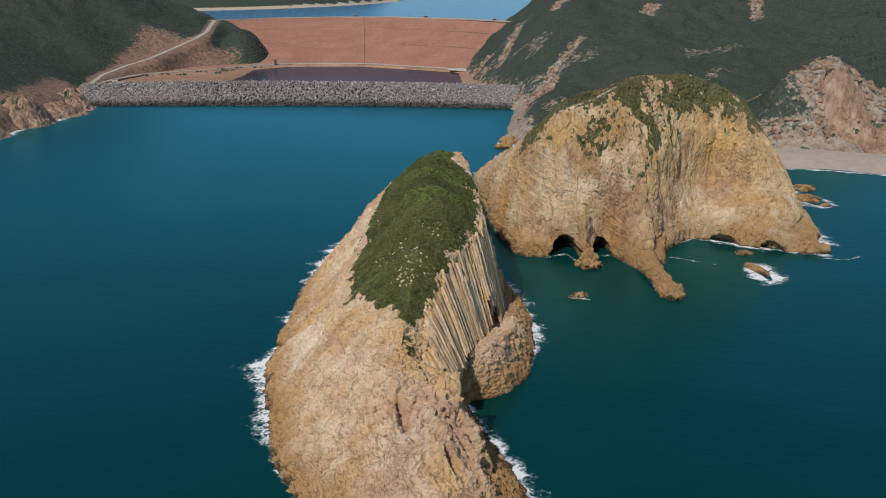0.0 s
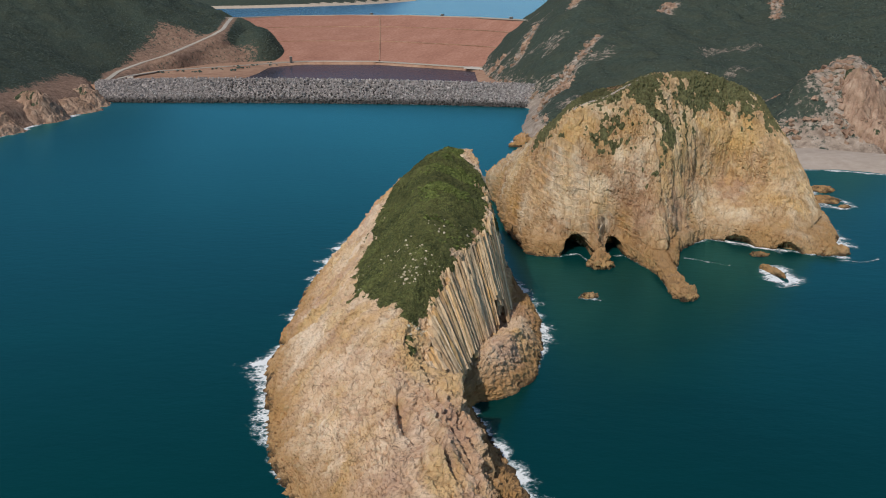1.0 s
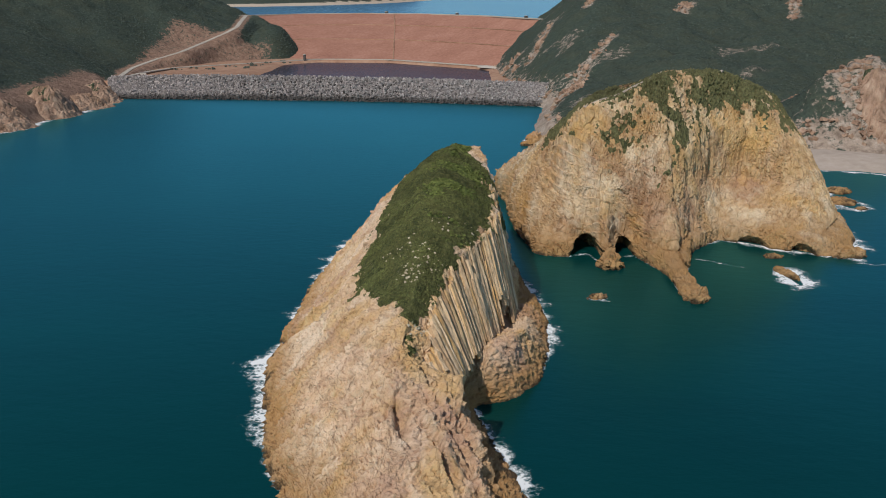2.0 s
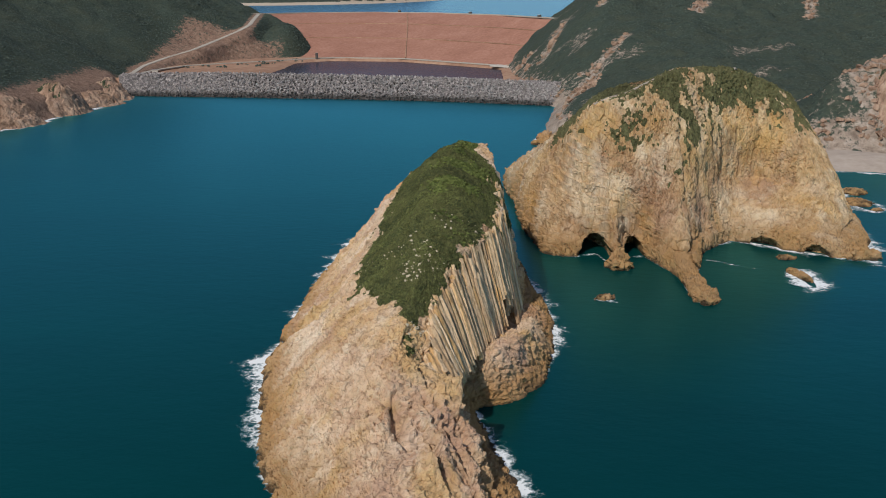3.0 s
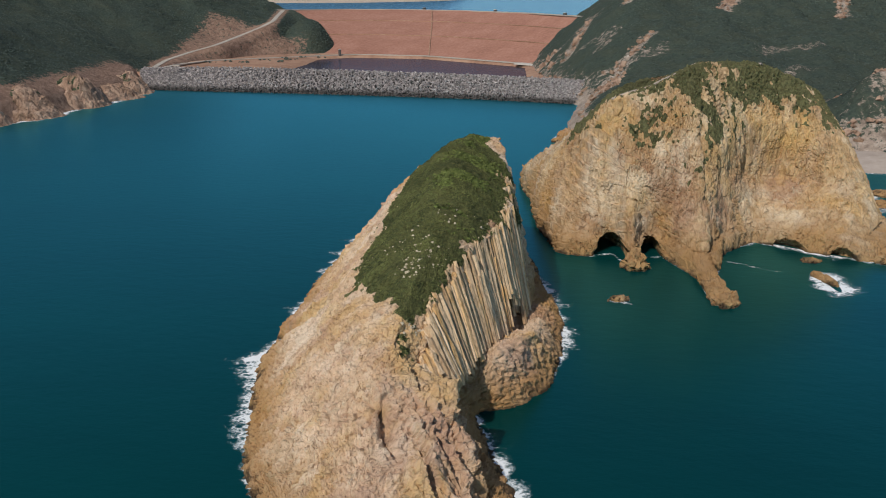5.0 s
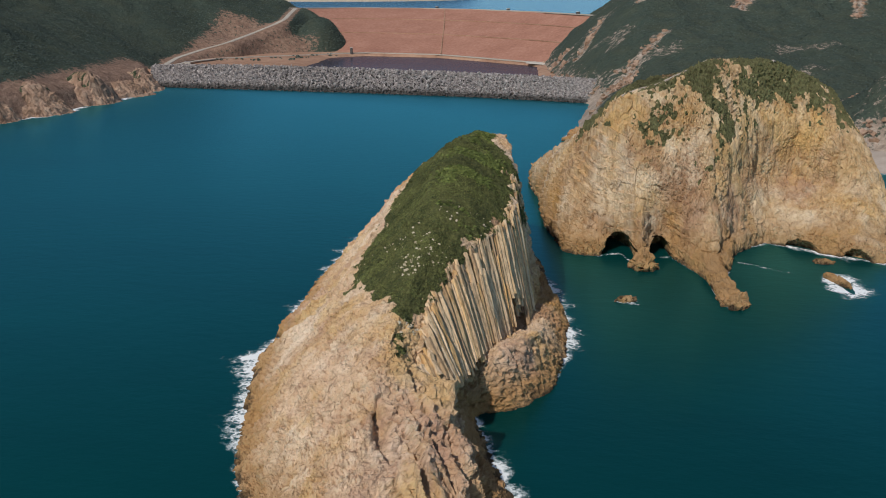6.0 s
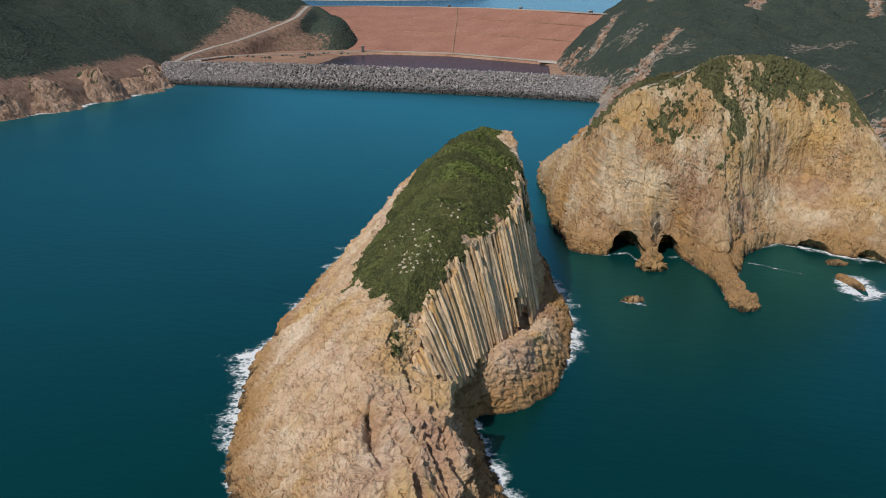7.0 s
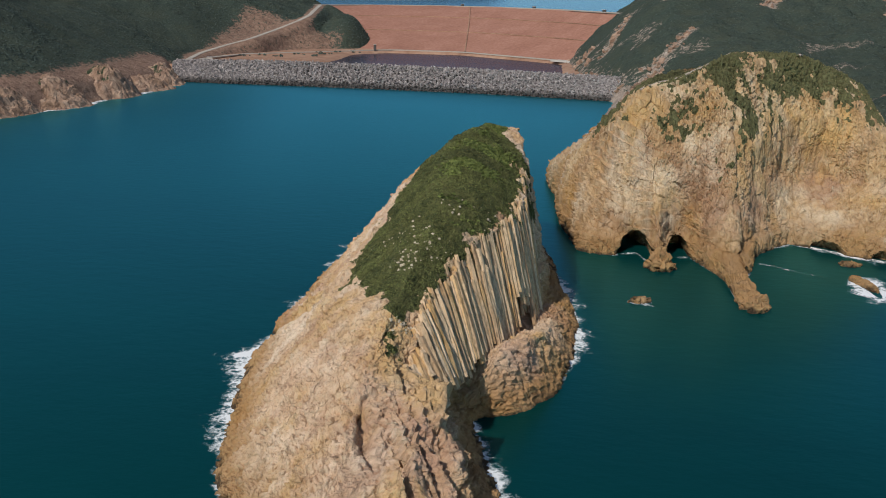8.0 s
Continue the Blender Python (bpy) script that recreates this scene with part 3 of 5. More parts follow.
crest, toe = along(CREST, s), along(TOE, s)
v = np.linspace(0, 1, 60)[None, :, None]
face = toe[:, None, :] * (1 - v) + crest[:, None, :] * v
fz = 12 + 51.5 * v[..., 0] + 0 * face[..., 0]
fz = fz + 0.7 * fbm(np.concatenate([face, fz[..., None]], -1).reshape(-1, 3), 14, 4, 5).reshape(fz.shape) * np.sin(np.pi * np.clip(v[..., 0], 0, 1))
dam = new("dam", mesh_of("dam", np.concatenate([face, fz[..., None]], -1).reshape(-1, 3), grid_faces(*fz.shape), [m_dam]))
tagged(dam, "broad reddish rockfill dam face with a crest road", "dam", kind="structure")


def ribbon(name, pts, width, lift, mat, label, category, n=160, thick=0.5):
    """A road: a flat strip with edges along a line of (x, y, z)."""
    c = along(pts, np.linspace(0, 1, n), 0.02)
    d = np.gradient(c[:, :2], axis=0)
    d /= np.linalg.norm(d, axis=1, keepdims=True)
    side = np.stack([-d[:, 1], d[:, 0]], 1)
    rows = []
    for o, dz in ((-width / 2, -thick), (-width / 2, 0), (0, 0.05), (width / 2, 0), (width / 2, -thick)):
        rows.append(np.column_stack([c[:, :2] + side * o, c[:, 2] + lift + dz]))
    g = np.stack(rows, 1)
    ob = new(name, mesh_of(name, g.reshape(-1, 3), grid_faces(n, 5), [mat], False))
    return tagged(ob, label, category, kind="structure")


rise = np.linspace(0.01, 0.99, 40)
stair = [tuple(along(TOE, np.array([0.50 - 0.08 * h]))[0] * (1 - h) + along(CREST, np.array([0.50 - 0.08 * h]))[0] * h) + (12.4 + 51.5 * h,) for h in rise]
ribbon("stair_dam", stair, 1.4, 0.7, m_soil, "narrow pale stair up the rockfill dam face", "stair", 80, 0.9)
for up in (0.40, 0.72):
    bench = [tuple(along(TOE, np.array([q]))[0] * (1 - up) + along(CREST, np.array([q]))[0] * up) + (12.2 + 51.5 * up,) for q in np.linspace(0.12, 0.9, 40)]
    ribbon("bench_dam", bench, 2.6, 0.5, m_soil, "narrow earth bench across the rockfill dam face", "bench", 120, 1.0)
ribbon("road_crest", [(x, y + 3, 63.6) for x, y in CREST], 9, 0.4, m_road, "pale road along the dam crest", "road", thick=1.2)
ribbon("road_toe", [(-363, 983, 12.6), (-358, 1060, 12.8), (-343, 1116, 12.8), (-266, 1183, 12.8), (-195, 1247, 12.8), (-102, 1233, 12.8), (14, 1128, 12.8), (40, 1100, 12.8)], 6, 0.4, m_road, "pale track along the foot of the dam", "road", thick=1.0)
ribbon("road_hill", HILL_ROAD, 5.5, 0.5, m_road, "pale concrete road climbing the hillside to the dam", "road", thick=1.0)

lx2 = np.linspace(-1000, 850, 60)
rows = np.stack([np.stack([lx2, np.interp(lx2, [-420, -330, -250, -150, -60, 20, 75, 135], [1340, 1425, 1505, 1515, 1460, 1352, 1235, 1120]) + 2, 0 * lx2 + 59.5], -1), np.stack([lx2 * 3, 0 * lx2 + 4600, 0 * lx2 + 59.5], -1)], 1)
lake = new("water_reservoir", mesh_of("water_reservoir", rows.reshape(-1, 3), grid_faces(60, 2), [m_lake]))
tagged(lake, "hazy blue reservoir water behind the dam", "reservoir", kind="structure")


def far_height(X, Y):
    n = fbm(flat(X, Y), 300, 5, 19).reshape(X.shape)
    shore = np.interp(X, [-1500, -520, -390, -277, -211, -150], [2250, 2300, 2430, 2680, 2950, 3400])
    d = Y - shore
    return 57 + 0.045 * np.minimum(d, 90) + np.maximum(d - 90, 0) * 0.16 * (1 + 0.4 * n) * smooth(-130, -320, X)


def far_bare(X, Y, Z):
    return smooth(66.5, 63.5, Z) * 1.6


far_hill, _ = relief_mesh("hill_far", -2600, -150, 2250, 4000, 25.0, far_height, [m_far], far_bare, "distant dark wooded hill with a bare sandy reservoir shore", "hill")

# sea wall: slope under the dolosse
WALL_BASE = [(-352, 912), (-300, 905), (-250, 901), (-140, 888), (-30, 870), (45, 847), (95, 830)]
WALL_TOP = [(-362, 945), (-310, 962), (-262, 966), (-145, 948), (-33, 917), (45, 884), (85, 866)]
wb, wt = along(WALL_BASE, s), along(WALL_TOP, s)
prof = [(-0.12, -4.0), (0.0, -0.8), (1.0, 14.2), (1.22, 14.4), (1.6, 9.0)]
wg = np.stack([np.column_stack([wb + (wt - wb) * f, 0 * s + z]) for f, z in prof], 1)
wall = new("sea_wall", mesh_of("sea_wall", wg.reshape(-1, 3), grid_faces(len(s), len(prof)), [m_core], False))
tagged(wall, "rubble core of a long sea wall, near-black for gap shade", "sea wall", kind="structure")


# ---- the near sea stack ----
# feature lines along the stack, by y: shore lines, ridge, cliff edge and cliff foot
N_LEFT = [(132, -10), (142, -20), (165, -31), (183, -35), (196, -41), (207, -43), (226, -47.5), (249, -52.5), (271, -51), (297, -52), (325, -52.5), (358, -47.5), (388, -44.5), (410, -37), (432, -24)]
N_RIDGE = [(132, -7, 1), (160, -10, 8.5), (175, -11, 13.5), (190, -10.8, 21), (200, -10, 25.5), (210, -9.4, 29), (229, -8, 32), (255, -6.5, 38), (279, -5, 44.2), (300, -4.5, 46.2), (328, -3.5, 47.6), (345, -1.5, 47.0), (358, 1, 45), (375, -6, 36), (400, -16, 22), (432, -22, 1)]
N_EDGE = [(132, -4, 1), (160, 5, 7.5), (175, 6, 10.2), (186, 6.4, 11.6), (190, 5.8, 12.2), (194, 4.8, 13.6), (197.5, 1.5, 16.8), (200, -2, 17.5), (204, -4.5, 19), (210, -4.8, 24), (222, -4.5, 28), (240, -0.8, 30.5), (254, 3.4, 32.2), (278, 11.2, 33.5), (300, 12.6, 36), (330, 10.3, 40), (345, 8.8, 43), (358, 7, 44), (375, 2, 34), (400, -8, 20), (432, -20, 1)]
N_FOOT = [(132, 0, 1), (160, 11, 5), (175, 11.5, 4.6), (193, 8.6, 4), (199, 5, 4.4), (204, 3, 6), (212, 2.6, 7), (222, 2.3, 6), (227.5, 2.8, 7), (234, 5, 11), (250, 11, 9.5), (265, 15, 8), (278, 18, 8), (300, 20.5, 5), (330, 18, 4), (358, 15, 4), (375, 10, 3), (400, -2, 3), (432, -18, 0.6)]
N_LOBE = [(132, 3, 0.7), (160, 15, 3), (178, 14.2, 3.2), (193, 10.6, 2.6), (203, 7.5, 2.8), (212, 6, 3.4), (220, 4.6, 2.6), (226.5, 4.2, 2.8), (230.5, 8, 9), (234.5, 11.5, 12.3), (240.5, 15, 12.8), (250, 18.5, 11), (265, 20.8, 8.2), (278, 23, 6.6), (300, 25, 3.5), (330, 21.5, 2.5), (375, 14, 2), (400, 2, 2), (432, -16, 0.3)]
N_RIGHT = [(132, 6), (160, 19.5), (178, 18), (187, 16.5), (199, 13), (211, 9.8), (220, 7), (226, 5.4), (228.5, 10.5), (232.5, 16.5), (240, 21.5), (246, 24), (262, 27.2), (272, 28.2), (287, 29), (299, 28), (318, 25), (346, 22), (375, 17), (400, 5), (432, -14)]

ys = np.arange(132, 432.1, 0.4)
L = curve(N_LEFT, ys, 3)[:, 0] + 0.8
Rx = curve(N_RIGHT, ys, 1)[:, 0]
rid, edg, fot, lob = (curve(k, ys, q) for k, q in ((N_RIDGE, 12), (N_EDGE, 1.5), (N_FOOT, 1.5), (N_LOBE, 1.2)))
knots = [(L - 7, 0 * L - 5), (L, 0 * L)]
round_top = curve([(175, 1.05), (215, 1.3), (250, 1.3), (290, 1.32), (322, 1.52), (350, 1.5), (375, 1.0)], ys, 14)[:, 0]
for t in (0.93, 0.85, 0.7, 0.5, 0.3, 0.12, 0.0):    # the bare dip slope on the seaward side, convex towards the top
    knots.append((rid[:, 0] + (L - rid[:, 0]) * t, rid[:, 1] * (1 - t ** (round_top - 0.55 * t * smooth(215, 280, ys)))))
bulge = 0.16 * curve([(132, 0), (225, 0), (250, 1.2), (285, 1.2), (312, 0.3), (360, 0), (432, 0)], ys, 4)[:, 0] * (rid[:, 1] - edg[:, 1])
for t in (0.35, 0.7):                                # the rounded shoulder above the columns
    knots.append((rid[:, 0] + (edg[:, 0] - rid[:, 0]) * t, rid[:, 1] + (edg[:, 1] - rid[:, 1]) * t + bulge))
knots += [(edg[:, 0], edg[:, 1]), (fot[:, 0], fot[:, 1]), (lob[:, 0], lob[:, 1]), (Rx, 0 * Rx), (Rx + 6, 0 * Rx - 5)]
counts = [5, 12, 14, 26, 34, 34, 26, 18, 11, 11, 10, 64, 26, 22, 5]
cols = []
for (xa, za), (xb, zb), k in zip(knots[:-1], knots[1:], counts):
    for t in np.arange(k) / k:
        cols.append(np.stack([xa + (xb - xa) * t, ys, za + (zb - za) * t], -1))
cols.append(np.stack([knots[-1][0], ys, knots[-1][1]], -1))
G = np.stack(cols, 1)
for _ in range(2):                                   # round the breaks of slope
    G[:, 1:-1] = 0.25 * G[:, :-2] + 0.5 * G[:, 1:-1] + 0.25 * G[:, 2:]


def near_veg(P, n):
    """How far plants cover the stack's top."""
    x, y, z = P[:, 0], P[:, 1], P[:, 2]
    left = np.interp(y, [205, 225, 250, 262, 300, 335, 375], [-9.5, -15, -26, -27, -24, -20, -22])
    right = np.interp(y, [200, 215, 240, 254, 278, 300, 325, 338, 358, 375], [-8, -4, -0.5, 4.2, 12.5, 14.5, 13, 5.5, 1, -4])
    w = 4.5 * fbm(P, 9, 4, 51, 0.65) + 3.5 * fbm(P, 3, 3, 57, 0.6)
    inside = np.minimum(x - left, right - x) + w
    return smooth(-1.5, 2.0, inside) * smooth(196, 206, y + w) * smooth(372, 362, y)


# how far down the cliff each point lies, from its edge (0) to its foot (1); -1 elsewhere
first = sum(counts[:11])
fraction = np.full(G.shape[:2], -1.0)
fraction[:, first:first + counts[11]] = np.arange(counts[11]) / counts[11]
fraction = fraction.ravel()


def displace_near(G):
    shape = G.shape
    N = grid_normals(G)
    if N[len(N) // 2, shape[1] // 2, 2] < 0:
        N = -N
    P, n = G.reshape(-1, 3), N.reshape(-1, 3)
    veg = near_veg(P, n)
    land = smooth(-3, 1.5, P[:, 2])
    steep = smooth(0.75, 0.45, n[:, 2])
    bare = 1 - veg
    d = 1.3 * fbm(P, 16, 4, 1) + 0.25 * ridged(P, 5, 3, 8)
    d = d - 0.9 * smooth(0.72, 0.95, ridged(P @ np.array([[1, 0.3, 0], [-0.25, 0.5, 0.2], [0, 0, 0.6]]), 9, 3, 61))
    d = d - 0.55 * smooth(0.78, 0.97, ridged(P @ np.array([[0.7, -0.5, 0], [0.6, 0.7, 0.1], [0, 0.2, 0.6]]), 4.5, 3, 62)) * smooth(262, 235, P[:, 1])
    # the scarp of a slab across the seaward slope
    rise = P[:, 1] - (253 - 0.65 * (P[:, 0] + 26)) - 2.5 * fbm(P, 6, 3, 63)
    d = d + 1.5 * smooth(-0.5, 0.7, rise) * smooth(26, 8, rise) * smooth(-20, -25, P[:, 0])
    # slabs dipping seaward on the bare slope
    dip = P @ np.array([-0.40, 0.90, 0.10])
    slab = (dip / 3.4 + 0.9 * fbm(P, 12, 3, 33)) % 1.0
    thin = (dip / 1.15 + 1.6 * fbm(P, 7, 3, 34)) % 1.0
    seaward = smooth(-2, -12, P[:, 0] - np.interp(P[:, 1], ys, rid[:, 0]))
    broken = smooth(-0.25, 0.35, fbm(P, 6, 3, 35))
    d = d + seaward * (1.5 * (slab - 0.5) * (0.35 + 0.65 * broken) + 0.32 * (thin - 0.5) * broken)
    A = P @ np.array([[0.9, -0.1, 0.25], [0.2, 0.95, 0.1], [-0.25, 0.0, 0.75]])
    c1, j1 = facets(A * (1, 0.6, 1), 3.2, 4, 0.9)
    f1, j2 = facets(A, 1.3, 14, 0.9)
    g1, j3 = facets(A * (1, 0.6, 1), 0.75, 15, 0.9)
    chips = 0.5 + 0.5 * smooth(-0.3, 0.3, fbm(P, 5, 3, 16))
    d = d + (0.55 * c1 - 0.5 * j1) * (0.16 + 0.6 * steep) + chips * (0.46 * f1 - 0.26 * j2 + 0.68 * g1 - 0.18 * j3) + 0.10 * fbm(P, 0.7, 2, 6)
    foot_rock = smooth(4, 8, P[:, 0]) * smooth(226, 232, P[:, 1]) * smooth(275, 262, P[:, 1]) * smooth(16, 12, P[:, 2])
    d = d + foot_rock * (-0.65 * (0.55 * c1 - 0.5 * j1) * (0.16 + 0.6 * steep) + 0.45 * ridged(P @ np.array([[0.5, 0.2, 0], [-0.3, 0.2, 0], [0.9, 0.0, 0.3]]), 1.8, 3, 36) + 0.25 * ridged(P @ np.array([[0.6, 0.2, 0], [-0.3, 0.2, 0], [1.0, 0.0, 0.3]]), 0.8, 2, 37))
    # the jagged blocks of the front crag
    crag = np.exp(-((P[:, 0] - 1) / 8.5) ** 2) * smooth(158, 178, P[:, 1]) * smooth(207, 198, P[:, 1])
    across, down = 0.80 * P[:, 0] + 0.60 * P[:, 1], 0.60 * P[:, 0] - 0.80 * P[:, 1]
    C = np.stack([across, 0.22 * down, 0.3 * P[:, 2]], 1)
    k2, kk = facets(P * (0.8, 1, 0.7), 1.5, 25, 1.1)
    k1, kj = facets(C, 2.6, 24, 1.1)
    d = d + crag * (1.5 * smooth(4.5, 0, P[:, 0]) + 1.0 * ridged(C, 5.5, 3, 26) + 0.9 * k1 - 0.8 * kj + 0.4 * k2 - 0.35 * kk)
    front = smooth(236, 205, P[:, 1]) * bare
    d = d + front * (0.22 * ridged(np.stack([P[:, 0] + 0.5 * P[:, 1], 0.4 * P[:, 1] - 0.3 * P[:, 0], 0.4 * P[:, 2]], 1), 3.0, 3, 29) - 0.8 * smooth(0.80, 0.97, ridged(P @ np.array([[0.8, 0.4, 0], [0.5, -0.6, 0], [0, 0, 0.5]]), 11, 2, 30)))
    # ribs that run down the seaward slope
    slope = smooth(-9, -14, P[:, 0]) * bare
    d = d + slope * 0.28 * ridged(np.stack([0.18 * P[:, 0], P[:, 1] - 0.25 * P[:, 0], 0.2 * P[:, 2]], 1), 3.4, 3, 28)
    # behind the columns the wall stands back
    face = smooth(0.0, 0.12, fraction) * smooth(1.0, 0.9, fraction) * smooth(203, 210, P[:, 1])
    flutes = np.stack([P[:, 1] + 0.28 * P[:, 2], 0.06 * P[:, 2], 0 * P[:, 0]], 1)
    d = d - 0.9 * face * smooth(318, 300, P[:, 1]) + face * smooth(285, 305, P[:, 1]) * (0.8 * ridged(flutes, 2.6, 2, 83) + 0.3 * ridged(flutes, 0.9, 2, 84))
    # the dark cleft beside the crag
    wander = 1.6 * vnoise(np.stack([0 * P[:, 1], P[:, 1] / 4.0, 0 * P[:, 1]], 1), 5)
    cleft = np.exp(-((P[:, 0] + 9.4 + wander) / (0.7 + 0.5 * smooth(190, 183, P[:, 1]))) ** 2) * smooth(178, 183, P[:, 1]) * smooth(193, 187, P[:, 1])
    d = d - 2.6 * cleft
    # the cave between the columns and the foot rock
    cave = np.exp(-((P[:, 0] - 14.8) / 2.6) ** 2 - ((P[:, 1] - 265) / 4.2) ** 2 - ((P[:, 2] - 10) / 3.2) ** 2)
    d = d - 9 * cave
    d = (d * (1 - 0.55 * veg) + 1.1 * veg * fbm(P, 5, 3, 67)) * land
    Q = P + n * d[:, None]
    Q[:, 2] = np.where(P[:, 2] <= -1, P[:, 2], Q[:, 2])
    return Q, veg


Q_near, veg_near = displace_near(G)
near_faces = grid_faces(*G.shape[:2])
near = new("sea_stack", None)
near.location = (0, 0, 0)
tagged(near, "pale tan rock sea stack with a shrub-covered top and columns", "sea stack")
body = new("rock_body", mesh_of("rock_body", Q_near, near_faces, [m_rock_near], False, attrs={"veg": veg_near}))
body.parent = near

# ---- the far headland with its caves ----
# shore and cliff edge by stations round the headland
F_SHORE = [(60, 590), (17, 500), (20, 465), (24.5, 405), (30, 368), (40, 361.5), (50, 366), (54, 350), (56, 345.5), (60, 362), (68, 363), (75.5, 338), (76, 314), (82, 309), (82.6, 340), (91, 371), (107, 390), (121, 378), (138, 366), (149, 366), (162, 390), (168, 430), (178, 466), (188, 530), (170, 600), (110, 640)]
F_EDGE = [(80, 560, 40), (66, 488, 44), (58, 440, 51), (51, 414, 54.5), (48, 394, 53.5), (49.5, 388, 54), (53, 389, 55), (57, 391, 57), (60, 392, 58), (63, 394, 59), (69, 396, 61.5), (74, 396, 64), (77, 396, 65.5), (80, 397, 66.5), (83, 398, 67), (91, 403, 66), (101, 412, 65.5), (113, 419, 65.5), (126, 424, 59.5), (134, 428, 57), (140, 436, 54), (143, 452, 51), (148, 490, 46), (150, 530, 42), (140, 570, 40), (105, 590, 40)]
F_LEDGE = [0.2, 0.04, 0.04, 0.05, 0.12, 0.2, 0.2, 0.22, 0.24, 0.2, 0.22, 0.34, 0.50, 0.48, 0.34, 0.18, 0.12, 0.14, 0.2] + [0.2] * 7     # how far in the foot of the cliff lies
F_LOW = [7, 8, 8, 8, 7, 7, 7, 8, 8, 7, 7, 6.5, 4.4, 4.4, 6.5, 7, 7, 7, 9] + [7] * 7                            # and how high
# the face at about two fifths and three quarters of its height, where it leaves the straight line
F_FACE = {7: ((54, 371, 23.5), (55.5, 383, 45)), 8: ((57, 371.5, 24), (58, 383.5, 46)), 9: ((60.5, 372, 24.5), (61.5, 384.5, 47)), 10: ((67, 372.5, 25), (68, 385, 48)), 1: ((26, 498, 14), (46, 490, 32)), 2: ((24, 455, 16), (41.5, 446, 36)), 3: ((28.5, 414, 20), (38, 413, 41)), 4: ((31.5, 392, 21), (39, 397, 41)), 5: ((41.5, 375.5, 22), (44, 383, 42)), 15: ((91, 386, 26), (90, 392, 46)), 16: ((109, 411, 23), (105, 407, 43)), 17: ((128, 411, 22), (121, 409, 43)), 18: ((140, 396, 23), (133, 409, 43)), 19: ((148.5, 400, 23), (140, 415, 43)), 20: ((155, 412, 23), (146, 424, 42)), 21: ((158, 438, 23), (149, 446, 41))}
n_st = len(F_SHORE)
nu = 1100
wrap = lambda a: np.array(list(a) + [a[0]], float)
tt = np.linspace(0, 1, n_st + 1)
seg = np.concatenate([[0], np.cumsum(np.maximum(np.hypot(*np.diff(wrap(F_SHORE), axis=0).T), 9))])
tt = seg / seg[-1]
# the side seen from the sea is sampled finest
u = np.interp(np.linspace(0, 1, nu, endpoint=False), [0, 0.08, 0.92, 1], [0, tt[2], tt[21], 1])


def round_trip(a, soft):
    a = wrap(a)
    a = a[:, None] if a.ndim == 1 else a
    offs = np.linspace(-1, 1, 9) * soft
    return np.stack([np.mean([np.interp((u + o) % 1.0, tt, a[:, c]) for o in offs], 0) for c in range(a.shape[1])], -1)


sh, ed = round_trip(F_SHORE, 0.003), round_trip(F_EDGE, 0.008)
led, low = round_trip(F_LEDGE, 0.004)[:, 0], round_trip(F_LOW, 0.004)[:, 0]
inward = ed[:, :2] - sh
unit = inward / np.linalg.norm(inward, axis=1, keepdims=True)
centre = np.array([95.0, 465.0])
ringz = []
ringz.append(np.column_stack([sh - unit * 7, 0 * led - 6]))
ringz.append(np.column_stack([sh, 0 * led]))
ringz.append(np.column_stack([sh + inward * (led * 0.45)[:, None], low * 0.75]))
ringz.append(np.column_stack([sh + inward * led[:, None], low]))
ft = sh + inward * led[:, None]
for _ in range(60):                                  # the small points of the shore do not reach up the cliff
    ft = 0.25 * np.roll(ft, 1, 0) + 0.5 * ft + 0.25 * np.roll(ft, -1, 0)
lift = ed[:, :2] - ft
for k, (plan, tall) in enumerate(((0.42, 0.42), (0.68, 0.76))):
    straight = np.column_stack([ft + lift * plan, low + (ed[:, 2] - low) * tall])
    at = [np.argmin(np.abs(u - tt[i])) for i in range(n_st)]
    ringz.append(round_trip([F_FACE[i][k] if i in F_FACE else tuple(straight[at[i]]) for i in range(n_st)], 0.010))
ringz.append(ed)
for t, up in ((0.12, 0.8), (0.5, -2.0), (0.98, -4.0)):
    ringz.append(np.column_stack([ed[:, :2] + (centre - ed[:, :2]) * t, ed[:, 2] * (1 - t) + 66 * t + up]))
rows = []
for a, b, k in zip(ringz[:-1], ringz[1:], [5, 12, 12, 60, 44, 36, 14, 14, 8]):
    for t in np.arange(k) / k:
        rows.append(a + (b - a) * t)
rows.append(ringz[-1])
H = np.stack(rows, 1)
for _ in range(3):
    H[:, 1:-1] = 0.25 * H[:, :-2] + 0.5 * H[:, 1:-1] + 0.25 * H[:, 2:]
CAVES = [(49.6, 0, 6.4, 7.4, 22), (63.6, 0, 4.3, 6.6, 20), (118, 0, 5.0, 3.8, 6), (134, 0, 4.0, 3.6, 6)]   # x, base, half width, height, depth


